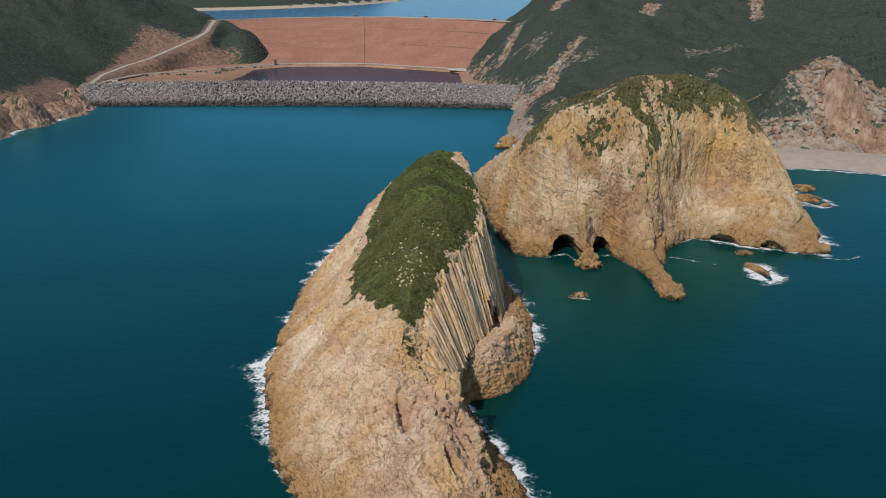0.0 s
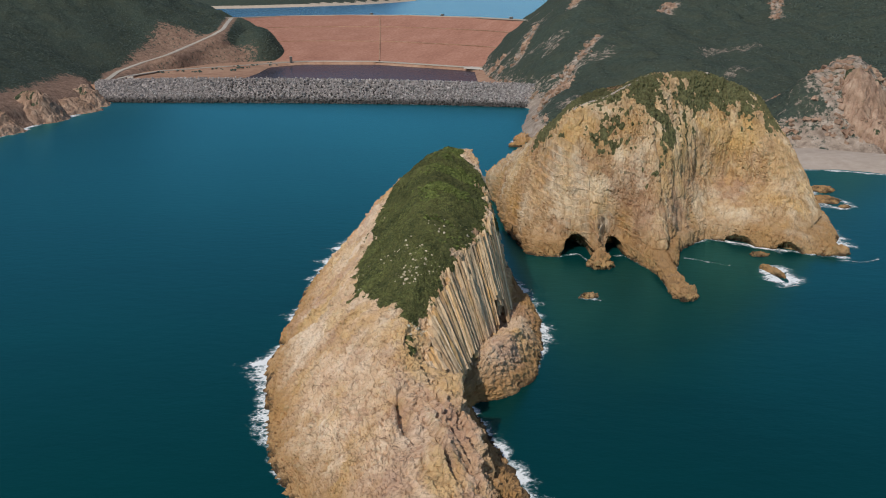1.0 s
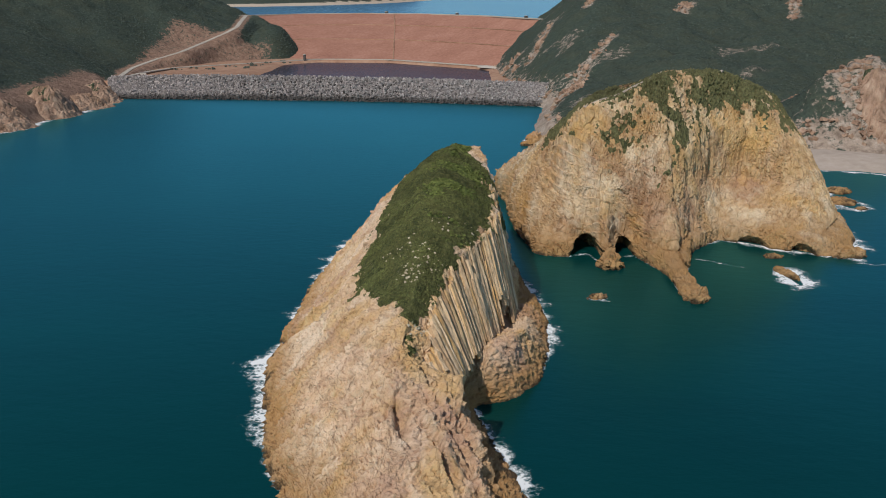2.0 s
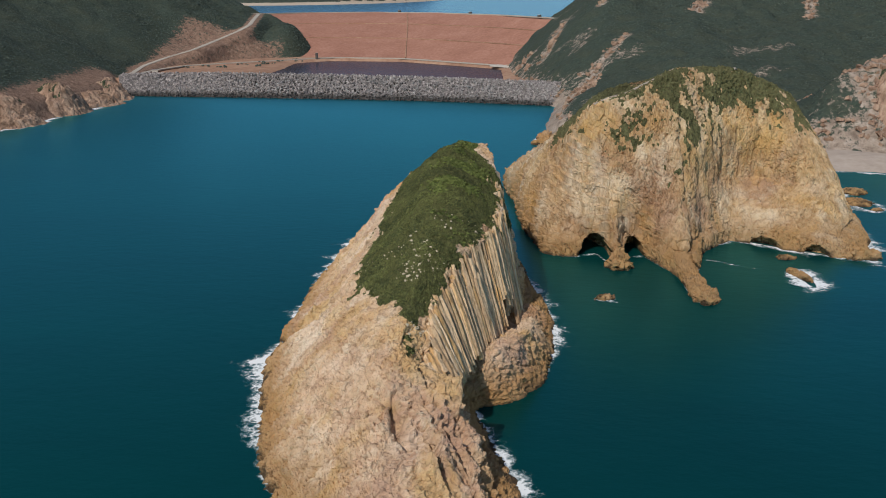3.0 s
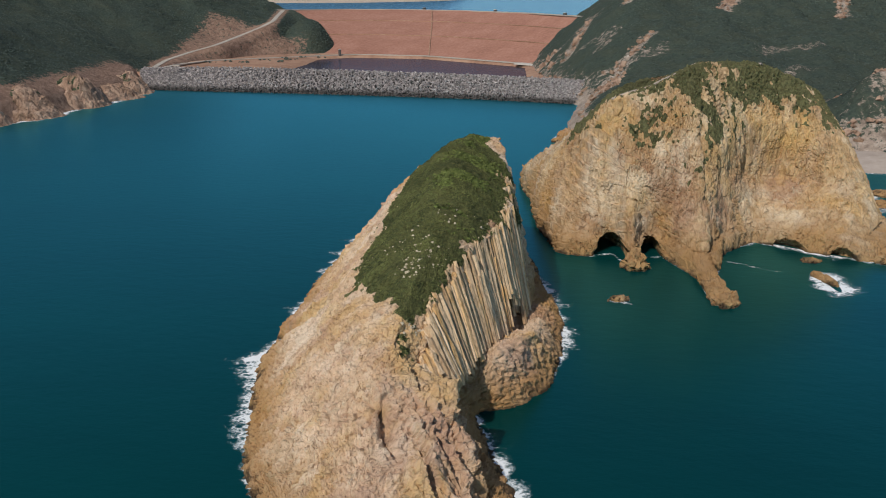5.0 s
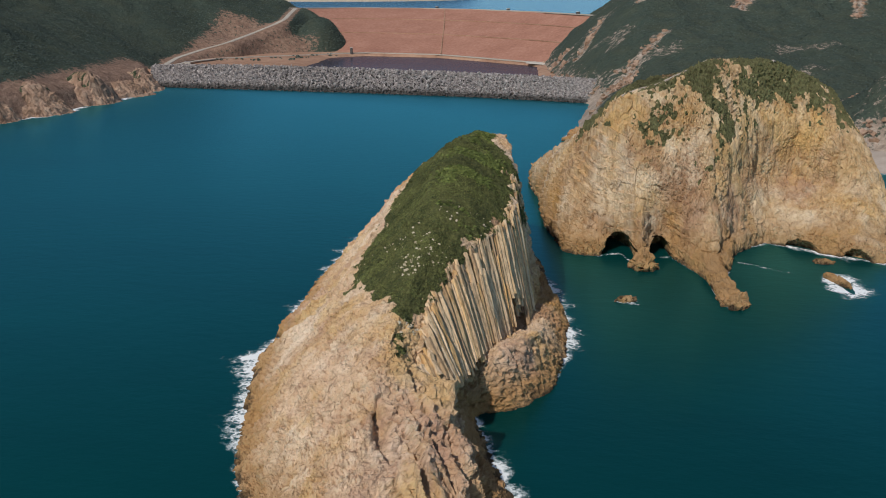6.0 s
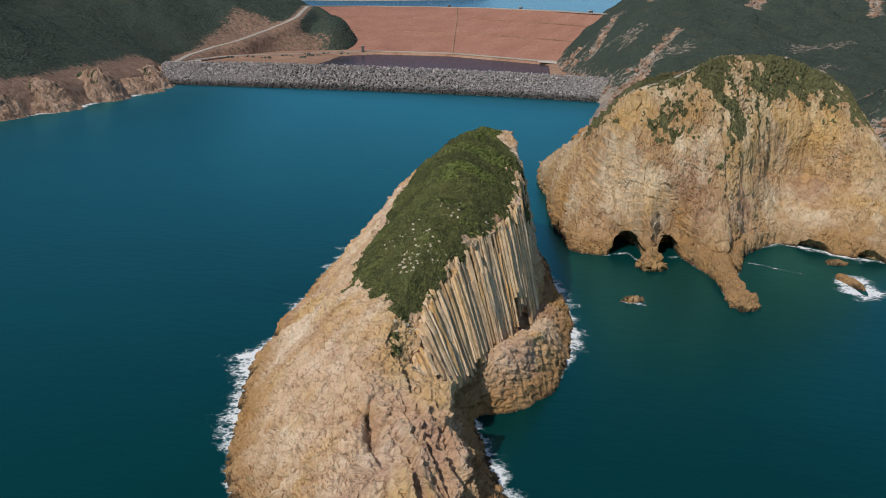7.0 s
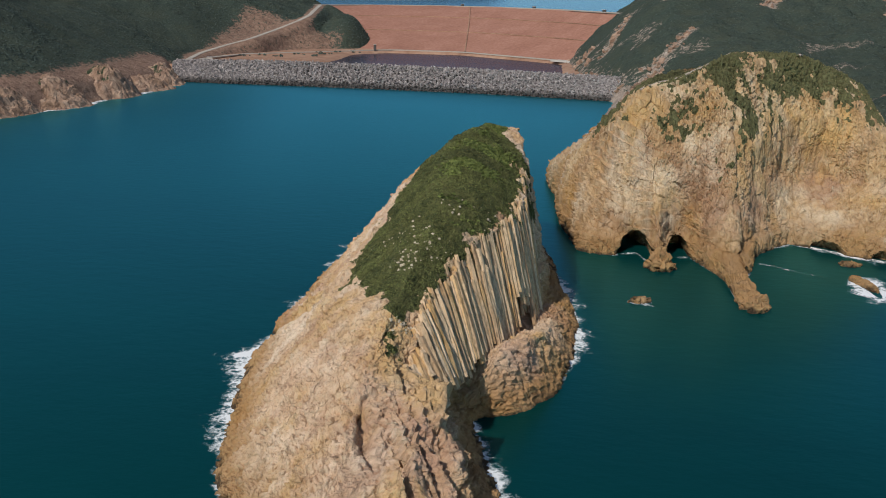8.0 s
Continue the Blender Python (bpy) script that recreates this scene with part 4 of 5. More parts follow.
def displace_far(H):
    N = grid_normals(np.concatenate([H, H[:1]], 0))[:-1]
    if N[nu // 2, 90, 1] > 0:
        N = -N
    P, n = H.reshape(-1, 3), N.reshape(-1, 3)
    steep = smooth(0.85, 0.55, n[:, 2])
    land = smooth(-3, 1.5, P[:, 2])
    flute = steep * (0.12 + 0.7 * smooth(68, 84, P[:, 0]) * smooth(52, 36, P[:, 2]))
    d = 2.4 * fbm(P * (1, 1, 0.5), 24, 4, 101) + 1.3 * flute * ridged(P * (1, 1, 0.10), 7, 3, 108) + 0.55 * flute * ridged(P * (1, 1, 0.10), 2.3, 2, 109)
    slab = (P @ np.array([0.45, 0.25, 0.85]) / 3.2 + 1.1 * fbm(P, 14, 3, 110)) % 1.0
    d = d + 1.3 * (slab - 0.5) * smooth(86, 66, P[:, 0])
    c1, j1 = facets(P * (1, 1, 0.5), 3.0, 104, 0.9)
    b1, j2 = facets(P * (1, 1, 0.7), 0.85, 114, 0.9)
    rough = smooth(-0.2, 0.25, fbm(P * (1, 1, 0.7), 9, 3, 118))
    upper = smooth(38, 52, P[:, 2]) * smooth(58, 70, P[:, 0])        # standing blocks on the upper slopes
    d = d + 0.20 * c1 - 0.10 * j1 + (0.16 + 0.5 * rough + 0.5 * upper) * b1 - (0.04 + 0.26 * rough + 0.4 * upper) * j2 + 0.28 * flute * ridged(P * (1, 1, 0.09), 0.9, 2, 119) + 0.4 * fbm(P, 3.0, 3, 106)
    # gullies
    for gx, gw, gd, z0 in ((82, 0.8, 1.0, 8), (120, 1.1, 1.4, 34), (127, 1.0, 1.4, 36)):
        wob = 3.0 * fbm(np.stack([0 * P[:, 0], 0 * P[:, 0], P[:, 2]], 1), 14, 3, int(gx))
        d = d - gd * np.exp(-((P[:, 0] - gx - wob) / gw) ** 2) * smooth(z0, z0 + 8, P[:, 2]) * steep * (P[:, 1] < 430)
    d = d * land
    Q = P + n * d[:, None]
    front = (P[:, 1] < 420)
    for cx, base, hw, hh, deep in CAVES:
        r = np.sqrt(((Q[:, 0] - cx) / hw) ** 2 + (np.maximum(Q[:, 2] - base, 0) / hh) ** 2) + 0.16 * fbm(P, 3.0, 3, 3)
        Q[:, 1] += deep * smooth(1.0, 0.72, r) * front
    x, y, z = Q[:, 0], Q[:, 1], Q[:, 2]
    w = 0.45 * fbm(P * (1, 1, 0.6), 13, 4, 131, 0.6) + 0.75 * fbm(P * (1, 1, 0.45), 3.2, 3, 132, 0.7) + 0.45 * fbm(P * (1, 1, 0.6), 1.1, 2, 133)
    level = smooth(0.40, 0.85, n[:, 2])
    high = smooth(24, 64, z)
    middle = np.interp(z, [24, 34, 43, 50, 60], [77, 82, 88, 85.5, 79])      # the green gully and its bend
    gully = 0.62 * np.exp(-((x - middle) / np.interp(z, [24, 43, 60], [2.5, 5.5, 3.5])) ** 2) * smooth(20, 28, z)
    patch = 0.40 * np.exp(-((x - 57) / 13) ** 2 - ((z - 42) / 6) ** 2) + 0.35 * np.exp(-((x - 72) / 5) ** 2 - ((z - 33) / 3) ** 2)
    crown = 0.16 * smooth(46, 56, z) * smooth(80, 94, x)
    back = 0.9 * smooth(395, 415, y) * smooth(30, 44, z) * (smooth(72, 58, x) + smooth(134, 142, x))
    mottle = 0.24 * smooth(32, 46, z) * smooth(86, 98, x) * smooth(144, 134, x)
    bald = 0.26 * smooth(118, 126, x) * smooth(52, 46, z) + 0.25 * smooth(44, 30, z)
    veg = smooth(0.0, 0.22, w + 0.34 * high + gully + patch + crown + mottle + back + 0.32 * level * high - bald - 0.42) * smooth(12, 20, z)
    return Q, veg


Q_far, veg_far = displace_far(H)
far_rock = new("headland", None)
tagged(far_rock, "golden weathered cliff headland with sea caves and green top", "headland")
fbody = new("rock_body", mesh_of("rock_body", Q_far, grid_faces(nu, H.shape[1], True), [m_rock_far], False, attrs={"veg": veg_far}))
fbody.parent = far_rock


for name, x, y, size, seed, label in (("cave_pillar", 56.6, 349, (4.6, 4.4, 7.0), 40, "rounded brown pillar between the caves"), ("spur_tip", 80, 314.5, (4.4, 7.6, 4.0), 41, "rounded brown end of the low spur"), ("boulder", 150, 366, (7.5, 5.0, 4.5), 42, "dark wave-worn block at the corner")):
    ob = new(name, lump(name, size, seed, m_rock_far, 30))
    ob.parent = far_rock
    ob.location = (x, y, -0.5)
    tagged(ob, label)

# ---- columns of the near stack ----
def prism(seed, steps):
    """An uneven six-sided column of unit height along z, with a broken top."""
    rng = random.Random(seed)
    bm = bmesh.new()
    rings = []
    base = [0.5 * rng.uniform(0.86, 1.14) for _ in range(6)]
    for k in range(steps + 1):
        z = (k + (rng.uniform(-0.3, 0.3) if 0 < k < steps else 0)) / steps
        ox, oy, w = rng.uniform(-0.10, 0.10), rng.uniform(-0.10, 0.10), rng.uniform(0.88, 1.1) if k < steps else rng.uniform(0.6, 0.95)
        rings.append([bm.verts.new((r * math.cos(a) + ox, r * math.sin(a) + oy, z + (rng.uniform(-0.035, 0.035) if k == steps else 0))) for r, a in zip([b * w for b in base], [math.tau * (i + rng.uniform(-0.1, 0.1)) / 6 for i in range(6)])])
    for a, b in zip(rings[:-1], rings[1:]):
        for i in range(6):
            bm.faces.new((a[i], a[(i + 1) % 6], b[(i + 1) % 6], b[i]))
    bm.faces.new(rings[-1])
    me = bpy.data.meshes.new("column")
    bm.to_mesh(me)
    bm.free()
    me.materials.append(m_column)
    return me


prisms = [prism(100 + i, 5) for i in range(16)]
rng = random.Random(5)
for row, (inset, up, dens) in enumerate(((0.0, 0.0, 1.0), (1.1, 0.10, 1.0), (2.3, 0.20, 0.8), (3.8, 0.24, 0.55))):
    y = 206.0 + 0.6 * row
    while y < 316:
        e = curve(N_EDGE, [y], 2)[0]
        axis = -Vector([float(np.interp(y, [206, 230, 254, 300], c)) for c in ((0.52, 0.36, 0.27, 0.17), (-0.42, -0.42, -0.38, -0.25), (-0.75, -0.83, -0.88, -0.95))]).normalized()
        top = Vector((e[0], y, e[1]))
        z_low = float(np.interp(y, [206, 213, 222, 240, 254, 270, 297, 345], [18, 16, 12.5, 10.5, 10, 8, 5, 6]))
        length = (top.z - z_low) / axis.z
        low = top - axis * length
        slip = curve(N_EDGE, [y + 1], 2)[0] - e
        out = axis.cross(Vector((slip[0], 1.0, slip[1]))).normalized()
        if out.x < 0:
            out = -out
        a, b = rng.uniform(-0.04, 0.10), 1.02 - rng.random() ** 2.4 * 0.36
        if 268 < y < 277:
            a += 0.26
        if row:
            a, b = rng.uniform(0.1, 0.5), 1.0 + up * rng.uniform(0.0, 0.5)
        rib = 0.9 * float(fbm(np.array([[y, 3.0 * row, 0.0]]), 6, 2, 15)[0])
        foot_at = low + axis * length * a - out * (inset + rng.uniform(-0.28, 0.34) - 0.25 - 0.9 * rib)
        if (row == 3 and y < 228) or (y > 292 and rng.random() < (y - 286) / 40):
            y += 1.5
            continue
        width = rng.uniform(0.85, 1.75)
        col = new("column", rng.choice(prisms))
        col.parent = near
        q = axis.to_track_quat("Z", "Y") @ Euler((0, 0, rng.uniform(0, 6.28))).to_quaternion()
        col.matrix_basis = Matrix.LocRotScale(foot_at, q, (width, width, length * (b - a)))
        y += (width * 0.70 + rng.uniform(-0.1, 0.15)) / math.hypot(1, slip[0]) / dens


# ---- skerries and boulders ----
for k, (x, y, sx, sy, sz, turn, label) in enumerate((
        (47, 313, 3.6, 2.6, 2.2, 20, "small brown skerry awash in the bay"),
        (119, 341, 2.3, 8.5, 2.4, 14, "long dark brown skerry ringed by white surf"),
        (121, 364, 4.5, 3.0, 1.8, 0, "low dark brown rock awash below the cliff"),
        (183, 462, 8.0, 9.0, 2.2, 10, "dark wave-worn rock at the foot of the headland"),
        (190, 486, 7.0, 8.0, 2.4, -15, "dark wave-worn rock at the foot of the headland"),
        (187, 446, 4.0, 3.0, 1.6, 30, "low dark rock awash off the headland"),
        (47, 655, 6.0, 10.0, 5.0, 0, "pale rock point with surf round it"),
        (42, 632, 6.0, 5.0, 3.5, 0, "low pale rock off a point"))):
    ob = new("skerry", lump("skerry", (sx, sy, sz), 60 + k, m_rock_near if k > 5 else m_rock_far))
    ob.matrix_basis = pose(x, y, -0.6, 0, 0, turn)
    tagged(ob, label, "rock", "skerries round the headland")

# pale stones among the plants
m_stone = plain("pale_lichened_stone", [(0.34, 0.28, 0.20), (0.47, 0.40, 0.30), (0.58, 0.52, 0.41)], 1.6, relief=0.4)
stones = [lump("stone", (0.8, 0.6, 0.5), 90 + k, m_stone, 6) for k in range(6)]
rs = np.random.default_rng(8)
spots = []
while len(spots) < 210:
    y = rs.uniform(208, 268)
    lo, hi = np.interp(y, [205, 225, 250, 262, 300], [-9, -14, -25, -26, -23]), np.interp(y, [200, 215, 240, 254, 278, 300], [-8, -4, -1, 4, 10, 12])
    x = lo + (hi - lo) * rs.beta(0.9, 0.9)
    if fbm(np.array([[x, y, 0.0]]), 9, 2, 5)[0] > -0.05:
        spots.append((x, y))
flatxy = Q_near[:, :2]
for x, y in spots:
    k = np.argmin((flatxy[:, 0] - x) ** 2 + (flatxy[:, 1] - y) ** 2)
    ob = new("stone", stones[rs.integers(6)])
    ob.parent = near
    f = 0.20 + 0.40 * rs.random() ** 2
    ob.matrix_basis = Matrix.Translation(Q_near[k]) @ Euler((rs.uniform(-0.4, 0.4), rs.uniform(-0.4, 0.4), rs.uniform(0, 6))).to_matrix().to_4x4() @ Matrix.Diagonal((f, f, f * 1.3, 1))

# ---- surf ----
def surf(name, shore_xy, outward, width, label, inner=2.5, n=14, lift=0.12):
    """A sheet of foam along a shore; it thins out seawards."""
    v = np.linspace(0, 1, n)
    P, f = [], []
    for t in v:
        o = -inner + (inner + width) * t
        P.append(np.column_stack([shore_xy + outward * o[:, None], 0 * o + lift]))
        f.append(np.where(width < 0.4, -1.0, 1.15 * np.clip(1 - np.clip(o, 0, None) / np.maximum(width, 0.5), 0, 1) - 0.46 - 0.38 * smooth(6.0, 2.5, width) + 0.26 * smooth(8, 13, width)))
    g = np.stack(P, 1)
    ob = new(name, mesh_of(name, g.reshape(-1, 3), grid_faces(len(shore_xy), n), [m_surf], attrs={"foam": np.stack(f, 1).ravel()}))
    return tagged(ob, label, "surf", "surf along the shores", "stuff")


wob = lambda y, k: np.clip(1 + 0.8 * fbm(np.column_stack([y, 0 * y + 40.0 * k, 0 * y]), 8, 3, 71), 0.3, 2)
wl = curve([(132, 2), (183, 3.5), (205, 5), (215, 8), (222, 10), (235, 12), (252, 11), (262, 5), (280, 3), (292, 7), (305, 5), (320, 2), (345, 7), (356, 14), (368, 6), (385, 13), (400, 13), (420, 3)], ys, 3)[:, 0] * wob(ys, 1)
surf("surf", np.column_stack([L, ys]), np.column_stack([0 * ys - 1, 0 * ys]), wl, "broken white surf along the bare seaward slope")
wr = curve([(132, 4), (178, 6), (190, 6), (205, 4.5), (218, 8), (226, 7), (231, 1), (240, 3), (255, 5), (265, 7), (275, 6), (285, 7), (298, 3), (318, 8), (330, 4), (350, 1.5), (432, 1)], ys, 2)[:, 0] * wob(ys, 2)
surf("surf", np.column_stack([Rx, ys]), np.column_stack([0 * ys + 1, 0 * ys]), wr, "broken white surf in the inlet and round the foot rock")
wf = round_trip([3, 3, 1.5, 1.5, 2.5, 2.5, 1.2, 1.2, 3.5, 1.5, 1.5, 2, 6, 7, 6, 3, 5, 9, 7, 13, 12, 4, 10, 5, 5, 4], 0.004)[:, 0] * np.clip(1 + 1.1 * fbm(np.column_stack([sh, 0 * led]), 9, 3, 72), 0.2, 2)
closed = np.concatenate([np.arange(nu), [0]])
surf("surf", sh[closed], -unit[closed], wf[closed], "thin white surf along the foot of the golden cliffs")
a = np.linspace(0, 2 * np.pi, 90)
for x, y, rx, ry, w in ((120, 336, 4, 11, 11), (47, 312, 3, 2.4, 5), (185, 455, 7, 12, 9), (46, 648, 6, 13, 8)):
    dirs = np.column_stack([np.cos(a), np.sin(a)])
    surf("surf", np.column_stack([x + rx * np.cos(a), y + ry * np.sin(a)]), dirs, w * (0.75 + 0.4 * fbm(np.column_stack([3 * dirs, 0 * a + x]), 1.2, 2, 5)), "white surf round a skerry")
for line, w in (([(90, 361), (97, 357), (106, 350), (116, 346)], 2.6), ([(148, 356), (158, 353), (166, 358)], 3.6)):
    c = along(line, np.linspace(0, 1, 50), 0.1)
    c = c + 1.2 * fbm(np.column_stack([c, 0 * c[:, 0]]), 4, 2, 9)[:, None]
    surf("surf", c, np.column_stack([0 * c[:, 0] + 0.3, 0 * c[:, 0] + 0.95]), w * (1 + 0.5 * fbm(np.column_stack([c, 0 * c[:, 0]]), 3, 2, 19)), "thin streak of drifting foam in the bay", inner=1.0)
yb = np.linspace(195, 300, 60)
surf("surf", np.column_stack([yb, np.interp(yb, [150, 199, 220, 250, 290, 340], [580, 545, 541, 522, 500, 470]) - 5]), np.column_stack([0 * yb, 0 * yb - 1]), 6 * wob(yb, 9), "low white surf along the beach", inner=2)
yl = np.arange(600, 935, 3.0)
surf("surf", np.column_stack([curve(LEFT_COAST, yl, 12)[:, 0] + 7, yl]), np.column_stack([0 * yl + 1, 0 * yl]), curve([(600, 6), (640, 14), (670, 5), (690, 10), (730, 12), (760, 3), (810, 7), (850, 4), (935, 2)], yl, 5)[:, 0] * wob(yl, 5), "white surf along the pinkish headland shore", inner=8)
surf("surf", wb, np.column_stack([0 * s - 0.1, 0 * s - 1]), 2.5 * wob(s * 440, 7), "thin surf line at the foot of the sea wall", inner=3)


# ---- plants ----
def clumps(name, at, size, mat, label, seed, leaves=14, flatten=0.75, leaf=0.42):
    """Many small shrubs in one mesh: each a tuft of leaf-like blades round a low dome."""
    r = np.random.default_rng(seed)
    n = len(at)
    u = r.normal(size=(n, leaves, 3))
    u[..., 2] = np.abs(u[..., 2]) + 0.15
    u /= np.linalg.norm(u, axis=-1, keepdims=True)
    rad = size[:, None] * r.uniform(0.75, 1.1, (n, leaves))
    c = at[:, None, :] + u * rad[..., None] * (1, 1, flatten)
    side = np.cross(u, r.normal(size=(n, leaves, 3)))
    side /= np.linalg.norm(side, axis=-1, keepdims=True)
    other = np.cross(u, side)
    tilt = u * r.uniform(-0.5, 0.5, (n, leaves, 1))
    w = (size[:, None] * leaf * r.uniform(0.7, 1.4, (n, leaves)))[..., None]
    quad = np.stack([c - side * w, c - (other + tilt) * w, c + side * w, c + (other + tilt) * w], 2).reshape(-1, 3)
    me = mesh_of(name, quad, np.arange(len(quad)).reshape(-1, 4), [mat], False)
    return tagged(new(name, me), label, "shrubs", kind="stuff")


def scatter(Q, faces, weight, number, seed):
    """Points on quads, more where the weight is high."""
    r = np.random.default_rng(seed)
    a, b, c, d = (Q[faces[:, k]] for k in range(4))
    area = 0.5 * np.linalg.norm(np.cross(c - a, d - b), axis=1) * weight[faces].mean(1)
    pick = r.choice(len(faces), number, p=area / area.sum())
    s, t = r.random((2, number, 1))
    return (a[pick] * (1 - s) + b[pick] * s) * (1 - t) + (d[pick] * (1 - s) + c[pick] * s) * t


dens = smooth(0.45, 0.8, veg_near) * smooth(-1.0, 0.2, fbm(Q_near, 5, 3, 90) + 0.45)
at = scatter(Q_near, near_faces, dens, 38000, 1)
sz = 0.14 + 0.30 * np.clip(fbm(at, 7, 3, 91) + 0.4, 0, 1) + 0.16 * np.random.default_rng(2).random(len(at))
clumps("shrubs", at, sz, m_leaf, "dense low green shrubs on the top of the stack", 3, 10, 0.6, 0.30)
glow = dens * np.exp(-((Q_near[:, 0] - 3 + 0.10 * (325 - Q_near[:, 1])) / 5.0) ** 2) * smooth(245, 285, Q_near[:, 1]) * smooth(0.0, 0.3, fbm(Q_near, 9, 3, 95))
at = scatter(Q_near, near_faces, glow, 1800, 21)
clumps("shrubs", at, np.random.default_rng(22).uniform(0.35, 0.85, len(at)), m_bright, "brighter green taller shrubs along the crest of the stack", 23, 12, 0.75, 0.36)
far_faces = grid_faces(nu, H.shape[1], True)
at = scatter(Q_far, far_faces, smooth(0.6, 1.0, veg_far), 6500, 4)
clumps("shrubs", at, np.random.default_rng(5).uniform(0.14, 0.36, len(at)), m_ledge, "low scrub on the ledges and top of the headland", 6, 10)


def scrub_on(grid, bare_of, number, seed, near_only, label, lo=0.5, hi=1.15):
    X, Y, Z = grid
    Q = np.stack([X, Y, Z], -1).reshape(-1, 3)
    f = grid_faces(*X.shape)
    w = smooth(0.45, 0.2, bare_of(X, Y, Z)).ravel() * smooth(4, 14, Z).ravel() * near_only(X, Y).ravel()
    at = scatter(Q, f, w, number, seed)
    clumps("scrub", at, np.random.default_rng(seed).uniform(lo, hi, number) * (0.7 + 0.5 * np.clip(fbm(at, 60, 3, seed) + 0.5, 0, 1)), m_scrub, label, seed + 1, 6, 0.4, 0.55)


scrub_on(grid_left, left_bare, 30000, 7, lambda X, Y: smooth(-700, -600, X), "dark scrub covering the headland")
scrub_on(grid_right, right_bare, 40000, 9, lambda X, Y: smooth(640, 500, X), "dark scrub covering the hill")


# ---- dolosse on the sea wall ----
def dolos_mesh(name):
    """A concrete armour unit: a shank between two tapered limbs at right angles."""
    bm = bmesh.new()
    def bar(length, w0, w1, m):
        pts = []
        for z, w in ((-length, w1), (0, w0), (length, w1)):
            pts.append([bm.verts.new(m @ Vector((x * w, y * w, z))) for x, y in ((-1, -1), (1, -1), (1, 1), (-1, 1))])
        for p, q in zip(pts[:-1], pts[1:]):
            for i in range(4):
                bm.faces.new((p[i], p[(i + 1) % 4], q[(i + 1) % 4], q[i]))
        bm.faces.new(pts[0][::-1])
        bm.faces.new(pts[-1])
    bar(1.5, 0.45, 0.5, Matrix.Rotation(radians(90), 4, "Y"))
    bar(1.9, 0.55, 0.36, Matrix.Translation((-1.45, 0, 0)))
    bar(1.9, 0.55, 0.36, Matrix.Translation((1.45, 0, 0)) @ Matrix.Rotation(radians(90), 4, "X"))
    me = bpy.data.meshes.new(name)
    bm.to_mesh(me)
    bm.free()
    me.materials.append(m_concrete)
    return me


dolos_data = dolos_mesh("dolos")
dolos_data.transform(Matrix.Scale(0.88, 4))
co = np.array([v.co[:] for v in dolos_data.vertices])
quads = np.array([p.vertices[:] for p in dolos_data.polygons])
rd = np.random.default_rng(12)
spots = []
for row in np.arange(-0.02, 1.14, 0.048):
    for q in np.arange(0.0, 1.0, 2.4 / 455):
        spots.append((q + rd.uniform(-1, 1) / 455, row + rd.uniform(-0.02, 0.02)))
spots = np.array(spots)
sb, st = along(WALL_BASE, np.clip(spots[:, 0], 0, 1)), along(WALL_TOP, np.clip(spots[:, 0], 0, 1))
where = np.column_stack([sb + (st - sb) * spots[:, 1:2], -0.3 + 15.0 * np.clip(spots[:, 1], -1, 1.0) + rd.uniform(0.1, 1.7, len(spots))])
turns = [Euler(rd.uniform(-3.14, 3.14, 3)).to_matrix() for _ in range(len(where))]
order = np.argsort(-where[:, 0])
for k in order[:300]:
    ob = new("dolos", dolos_data)
    ob.parent = wall
    ob.matrix_basis = Matrix.Translation(where[k]) @ turns[k].to_4x4()
rest = order[300:]
V = np.concatenate([co @ np.array(turns[k]).T + where[k] for k in rest])
Fq = np.concatenate([quads + i * len(co) for i in range(len(rest))])
more = new("dolosse", mesh_of("dolosse", V, Fq, [m_concrete], False))
more.parent = wall
tagged(more, "jumbled grey concrete armour units", kind="stuff")


# ---- small works round the dam ----
def box(bm, size, at):
    """A block with slightly broken edges standing on its base point."""
    r = bmesh.ops.create_cube(bm, size=1.0, matrix=Matrix.Translation((at[0], at[1], at[2] + size[2] / 2)) @ Matrix.Diagonal((*size, 1)))
    bmesh.ops.bevel(bm, geom=list({e for v in r["verts"] for e in v.link_edges}), offset=0.06 * min(size), segments=1, affect="EDGES")


def hut(x, y, z, size, mat, label, turn=0):
    ob = tagged(new("hut", None), label, "hut", "small huts by the dam")
    ob.matrix_basis = pose(x, y, z, 0, 0, turn)
    w, d, h = size
    bm = bmesh.new()
    box(bm, (w, d, h), (0, 0, 0))
    part("wall", bm, mat, ob)
    bm = bmesh.new()
    box(bm, (w + 0.6, d + 0.6, 0.3), (0, 0, h))
    part("roof", bm, m_pale if mat is m_dark else m_concrete, ob)
    bm = bmesh.new()
    box(bm, (1.0, 0.12, 2.0), (0, -d / 2 - 0.03, 0.05))
    part("door", bm, m_dark, ob)
    return ob


hut(-345, 1008, 12.6, (6, 4.5, 4.0), m_pale, "small white hut beside the pale track", 20)
hut(-212, 1228, 11.8, (3.0, 3.0, 8.0), m_dark, "narrow dark gauge house at the foot of the dam", 0)
for x, y in ((-131, 1506), (-20, 1402), (70, 1237)):
    hut(x, y - 4, 63.6, (4.0, 3.0, 2.8), m_dark, "small dark cabin on the dam crest", -30)

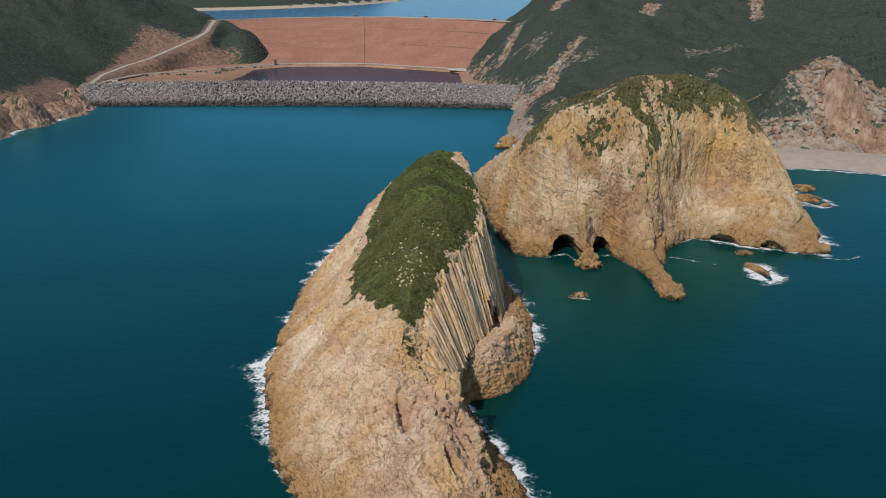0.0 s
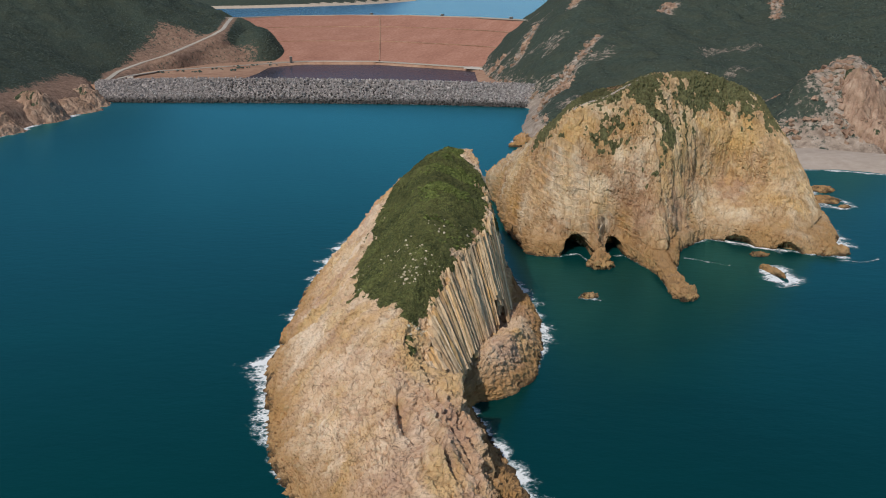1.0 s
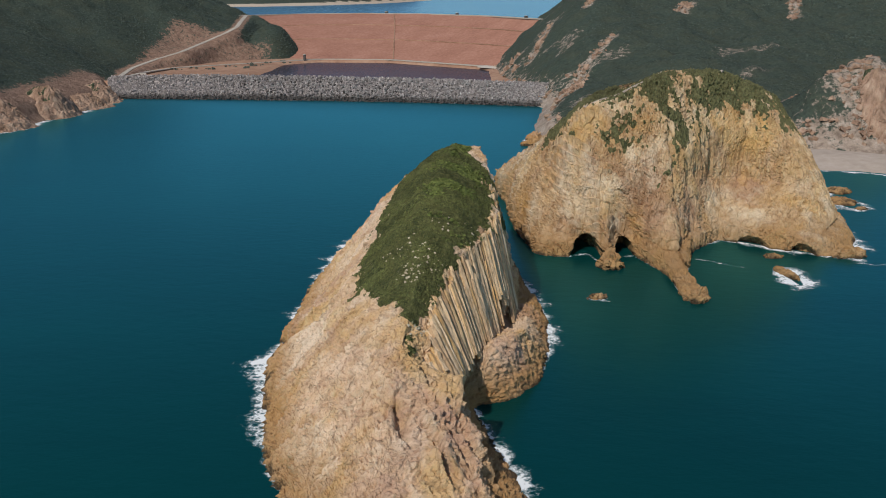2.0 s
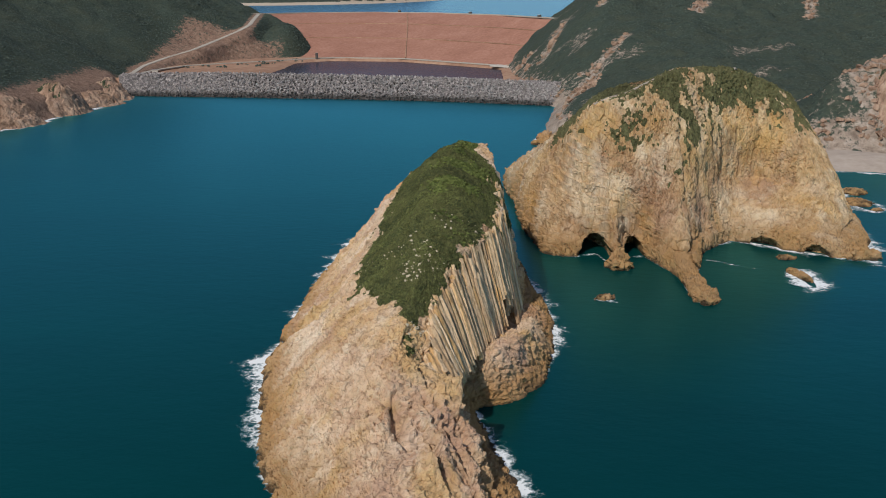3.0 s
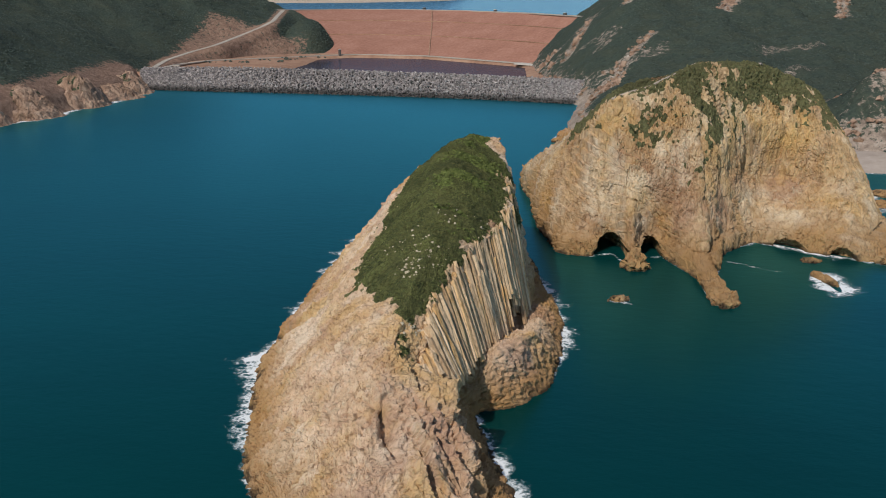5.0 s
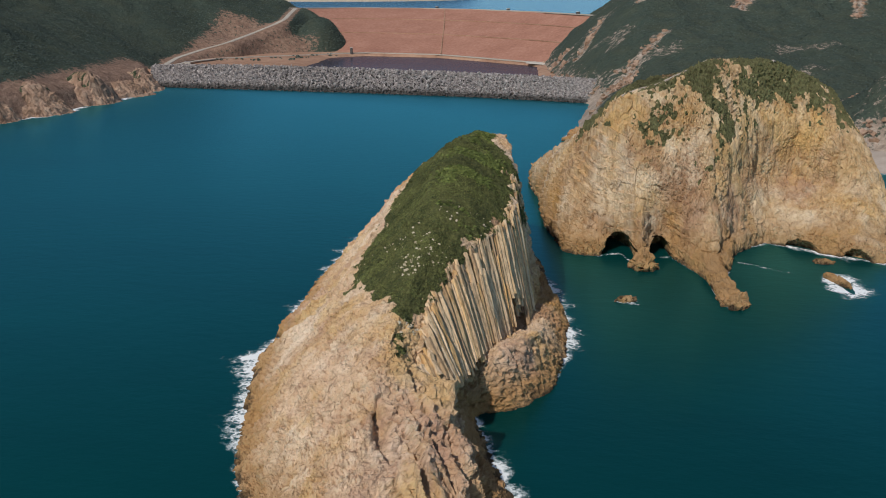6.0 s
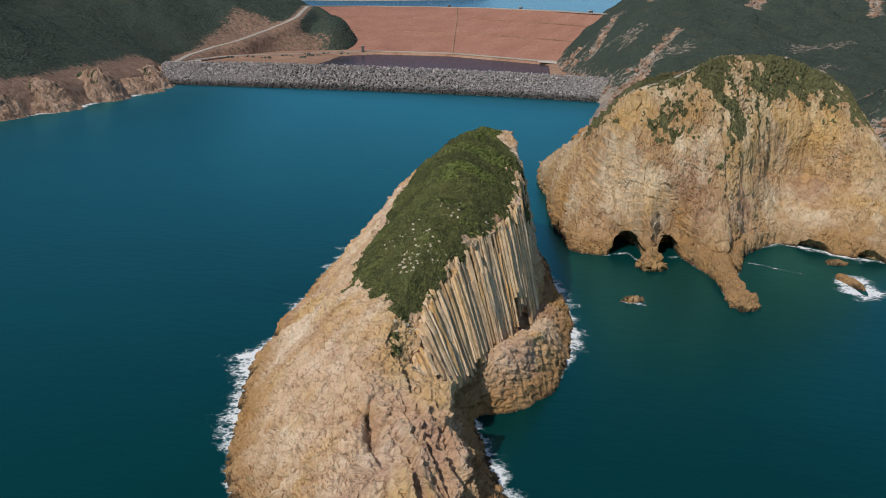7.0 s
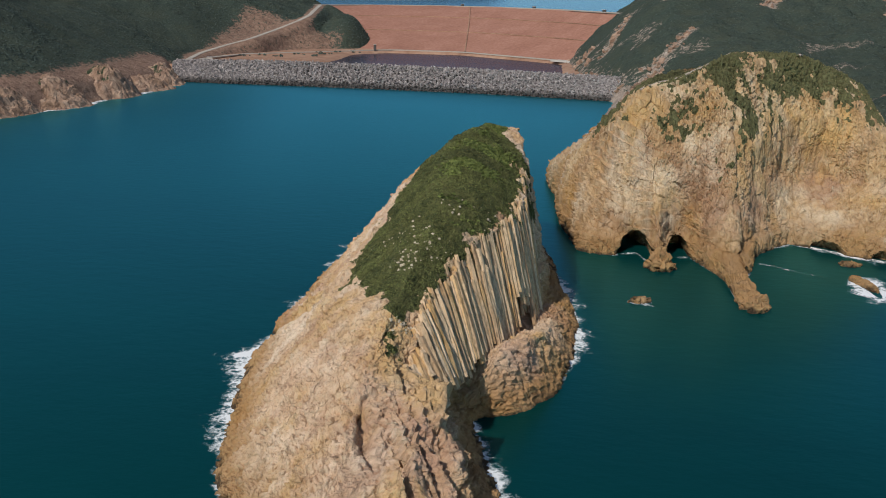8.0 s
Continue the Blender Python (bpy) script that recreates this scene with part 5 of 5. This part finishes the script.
for k in range(16):
    bm = bmesh.new()
    box(bm, (2.2, 1.8, 1.6), (0, 0, 0))
    ob = part("concrete_block", bm, m_pale, None)
    ob.matrix_basis = pose(-352 + 3.6 * k, 962 + 1.0 * (k % 3), 14.3, 0, 0, 11 * k)
    tagged(ob, "pale concrete block on the sea wall crest", "block", "blocks on the sea wall")
bm = bmesh.new()
box(bm, (34, 14, 1.6), (0, 0, 0))
apron = part("apron", bm, m_pale, None)
apron.matrix_basis = pose(26, 1112, 11.8, 0, 0, -42)
tagged(apron, "pale concrete apron at the end of the toe track", "slab", kind="structure")

# dark bushes on the bare flat
rb = np.random.default_rng(33)
pts = []
for x, y in ((-338, 1095), (-322, 1118), (-285, 1140), (-272, 1172), (-250, 1185), (-238, 1215), (-300, 1105), (-262, 1120), (-255, 1150), (-230, 1190)):
    for _ in range(5):
        pts.append((x + rb.normal() * 4, y + rb.normal() * 5, 12.2))
pts = np.array(pts)
clumps("bushes", pts, rb.uniform(0.9, 2.0, len(pts)), m_scrub, "scattered dark bushes on bare red soil", 34, 20)

# trodden pale path on the headland's shoulder
for trail, wide in ((((49, 389), (56, 394), (63, 398), (70, 402), (76, 404), (82, 402)), 1.1), (((108, 416), (110, 418), (112, 421)), 1.3)):
    pk = []
    for x, y in trail:
        k = np.argmin((Q_far[:, 0] - x) ** 2 + (Q_far[:, 1] - y) ** 2 + 9 * (Q_far[:, 2] < 40))
        pk.append(tuple(Q_far[k] + (0, 0, 0.5)))
    ribbon("path", pk, wide, -0.2, m_sand, "trodden pale footpath on the headland", "path", 60, 0.5)


# pale outcrop blocks on the east hill
def blocks(name, at, size, mat, label, seed):
    r = np.random.default_rng(seed)
    base = np.array([(x, y, z) for x in (-1, 1) for y in (-1, 1) for z in (-1, 1)], float)
    quads = np.array([(0, 1, 3, 2), (4, 6, 7, 5), (0, 4, 5, 1), (2, 3, 7, 6), (0, 2, 6, 4), (1, 5, 7, 3)])
    V, F = [], []
    for k in range(len(at)):
        m = np.array(Euler(r.uniform(-0.7, 0.7, 3) + (0, 0, r.uniform(0, 6))).to_matrix())
        b = base * r.uniform(0.55, 1.25, (8, 3)) * size[k] * (1, 0.8, 0.6)
        V.append(b @ m.T + at[k])
        F.append(quads + 8 * k)
    me = mesh_of(name, np.concatenate(V), np.concatenate(F), [mat], False, attrs={"veg": np.zeros(8 * len(at))})
    return tagged(new(name, me), label, "outcrop", kind="stuff")


X, Y, Z = grid_right
Q = np.stack([X, Y, Z], -1).reshape(-1, 3)
w = (smooth(0.45, 0.62, right_bare(X, Y, Z)) * smooth(6, 14, Z) * smooth(520, 400, X) * smooth(1450, 1300, Y)).ravel()
at = scatter(Q, grid_faces(*X.shape), w, 900, 77)
blocks("outcrop", at, np.random.default_rng(78).uniform(0.6, 2.6, len(at)), m_rock_shore, "pale weathered rock outcrops in the scrub", 79)
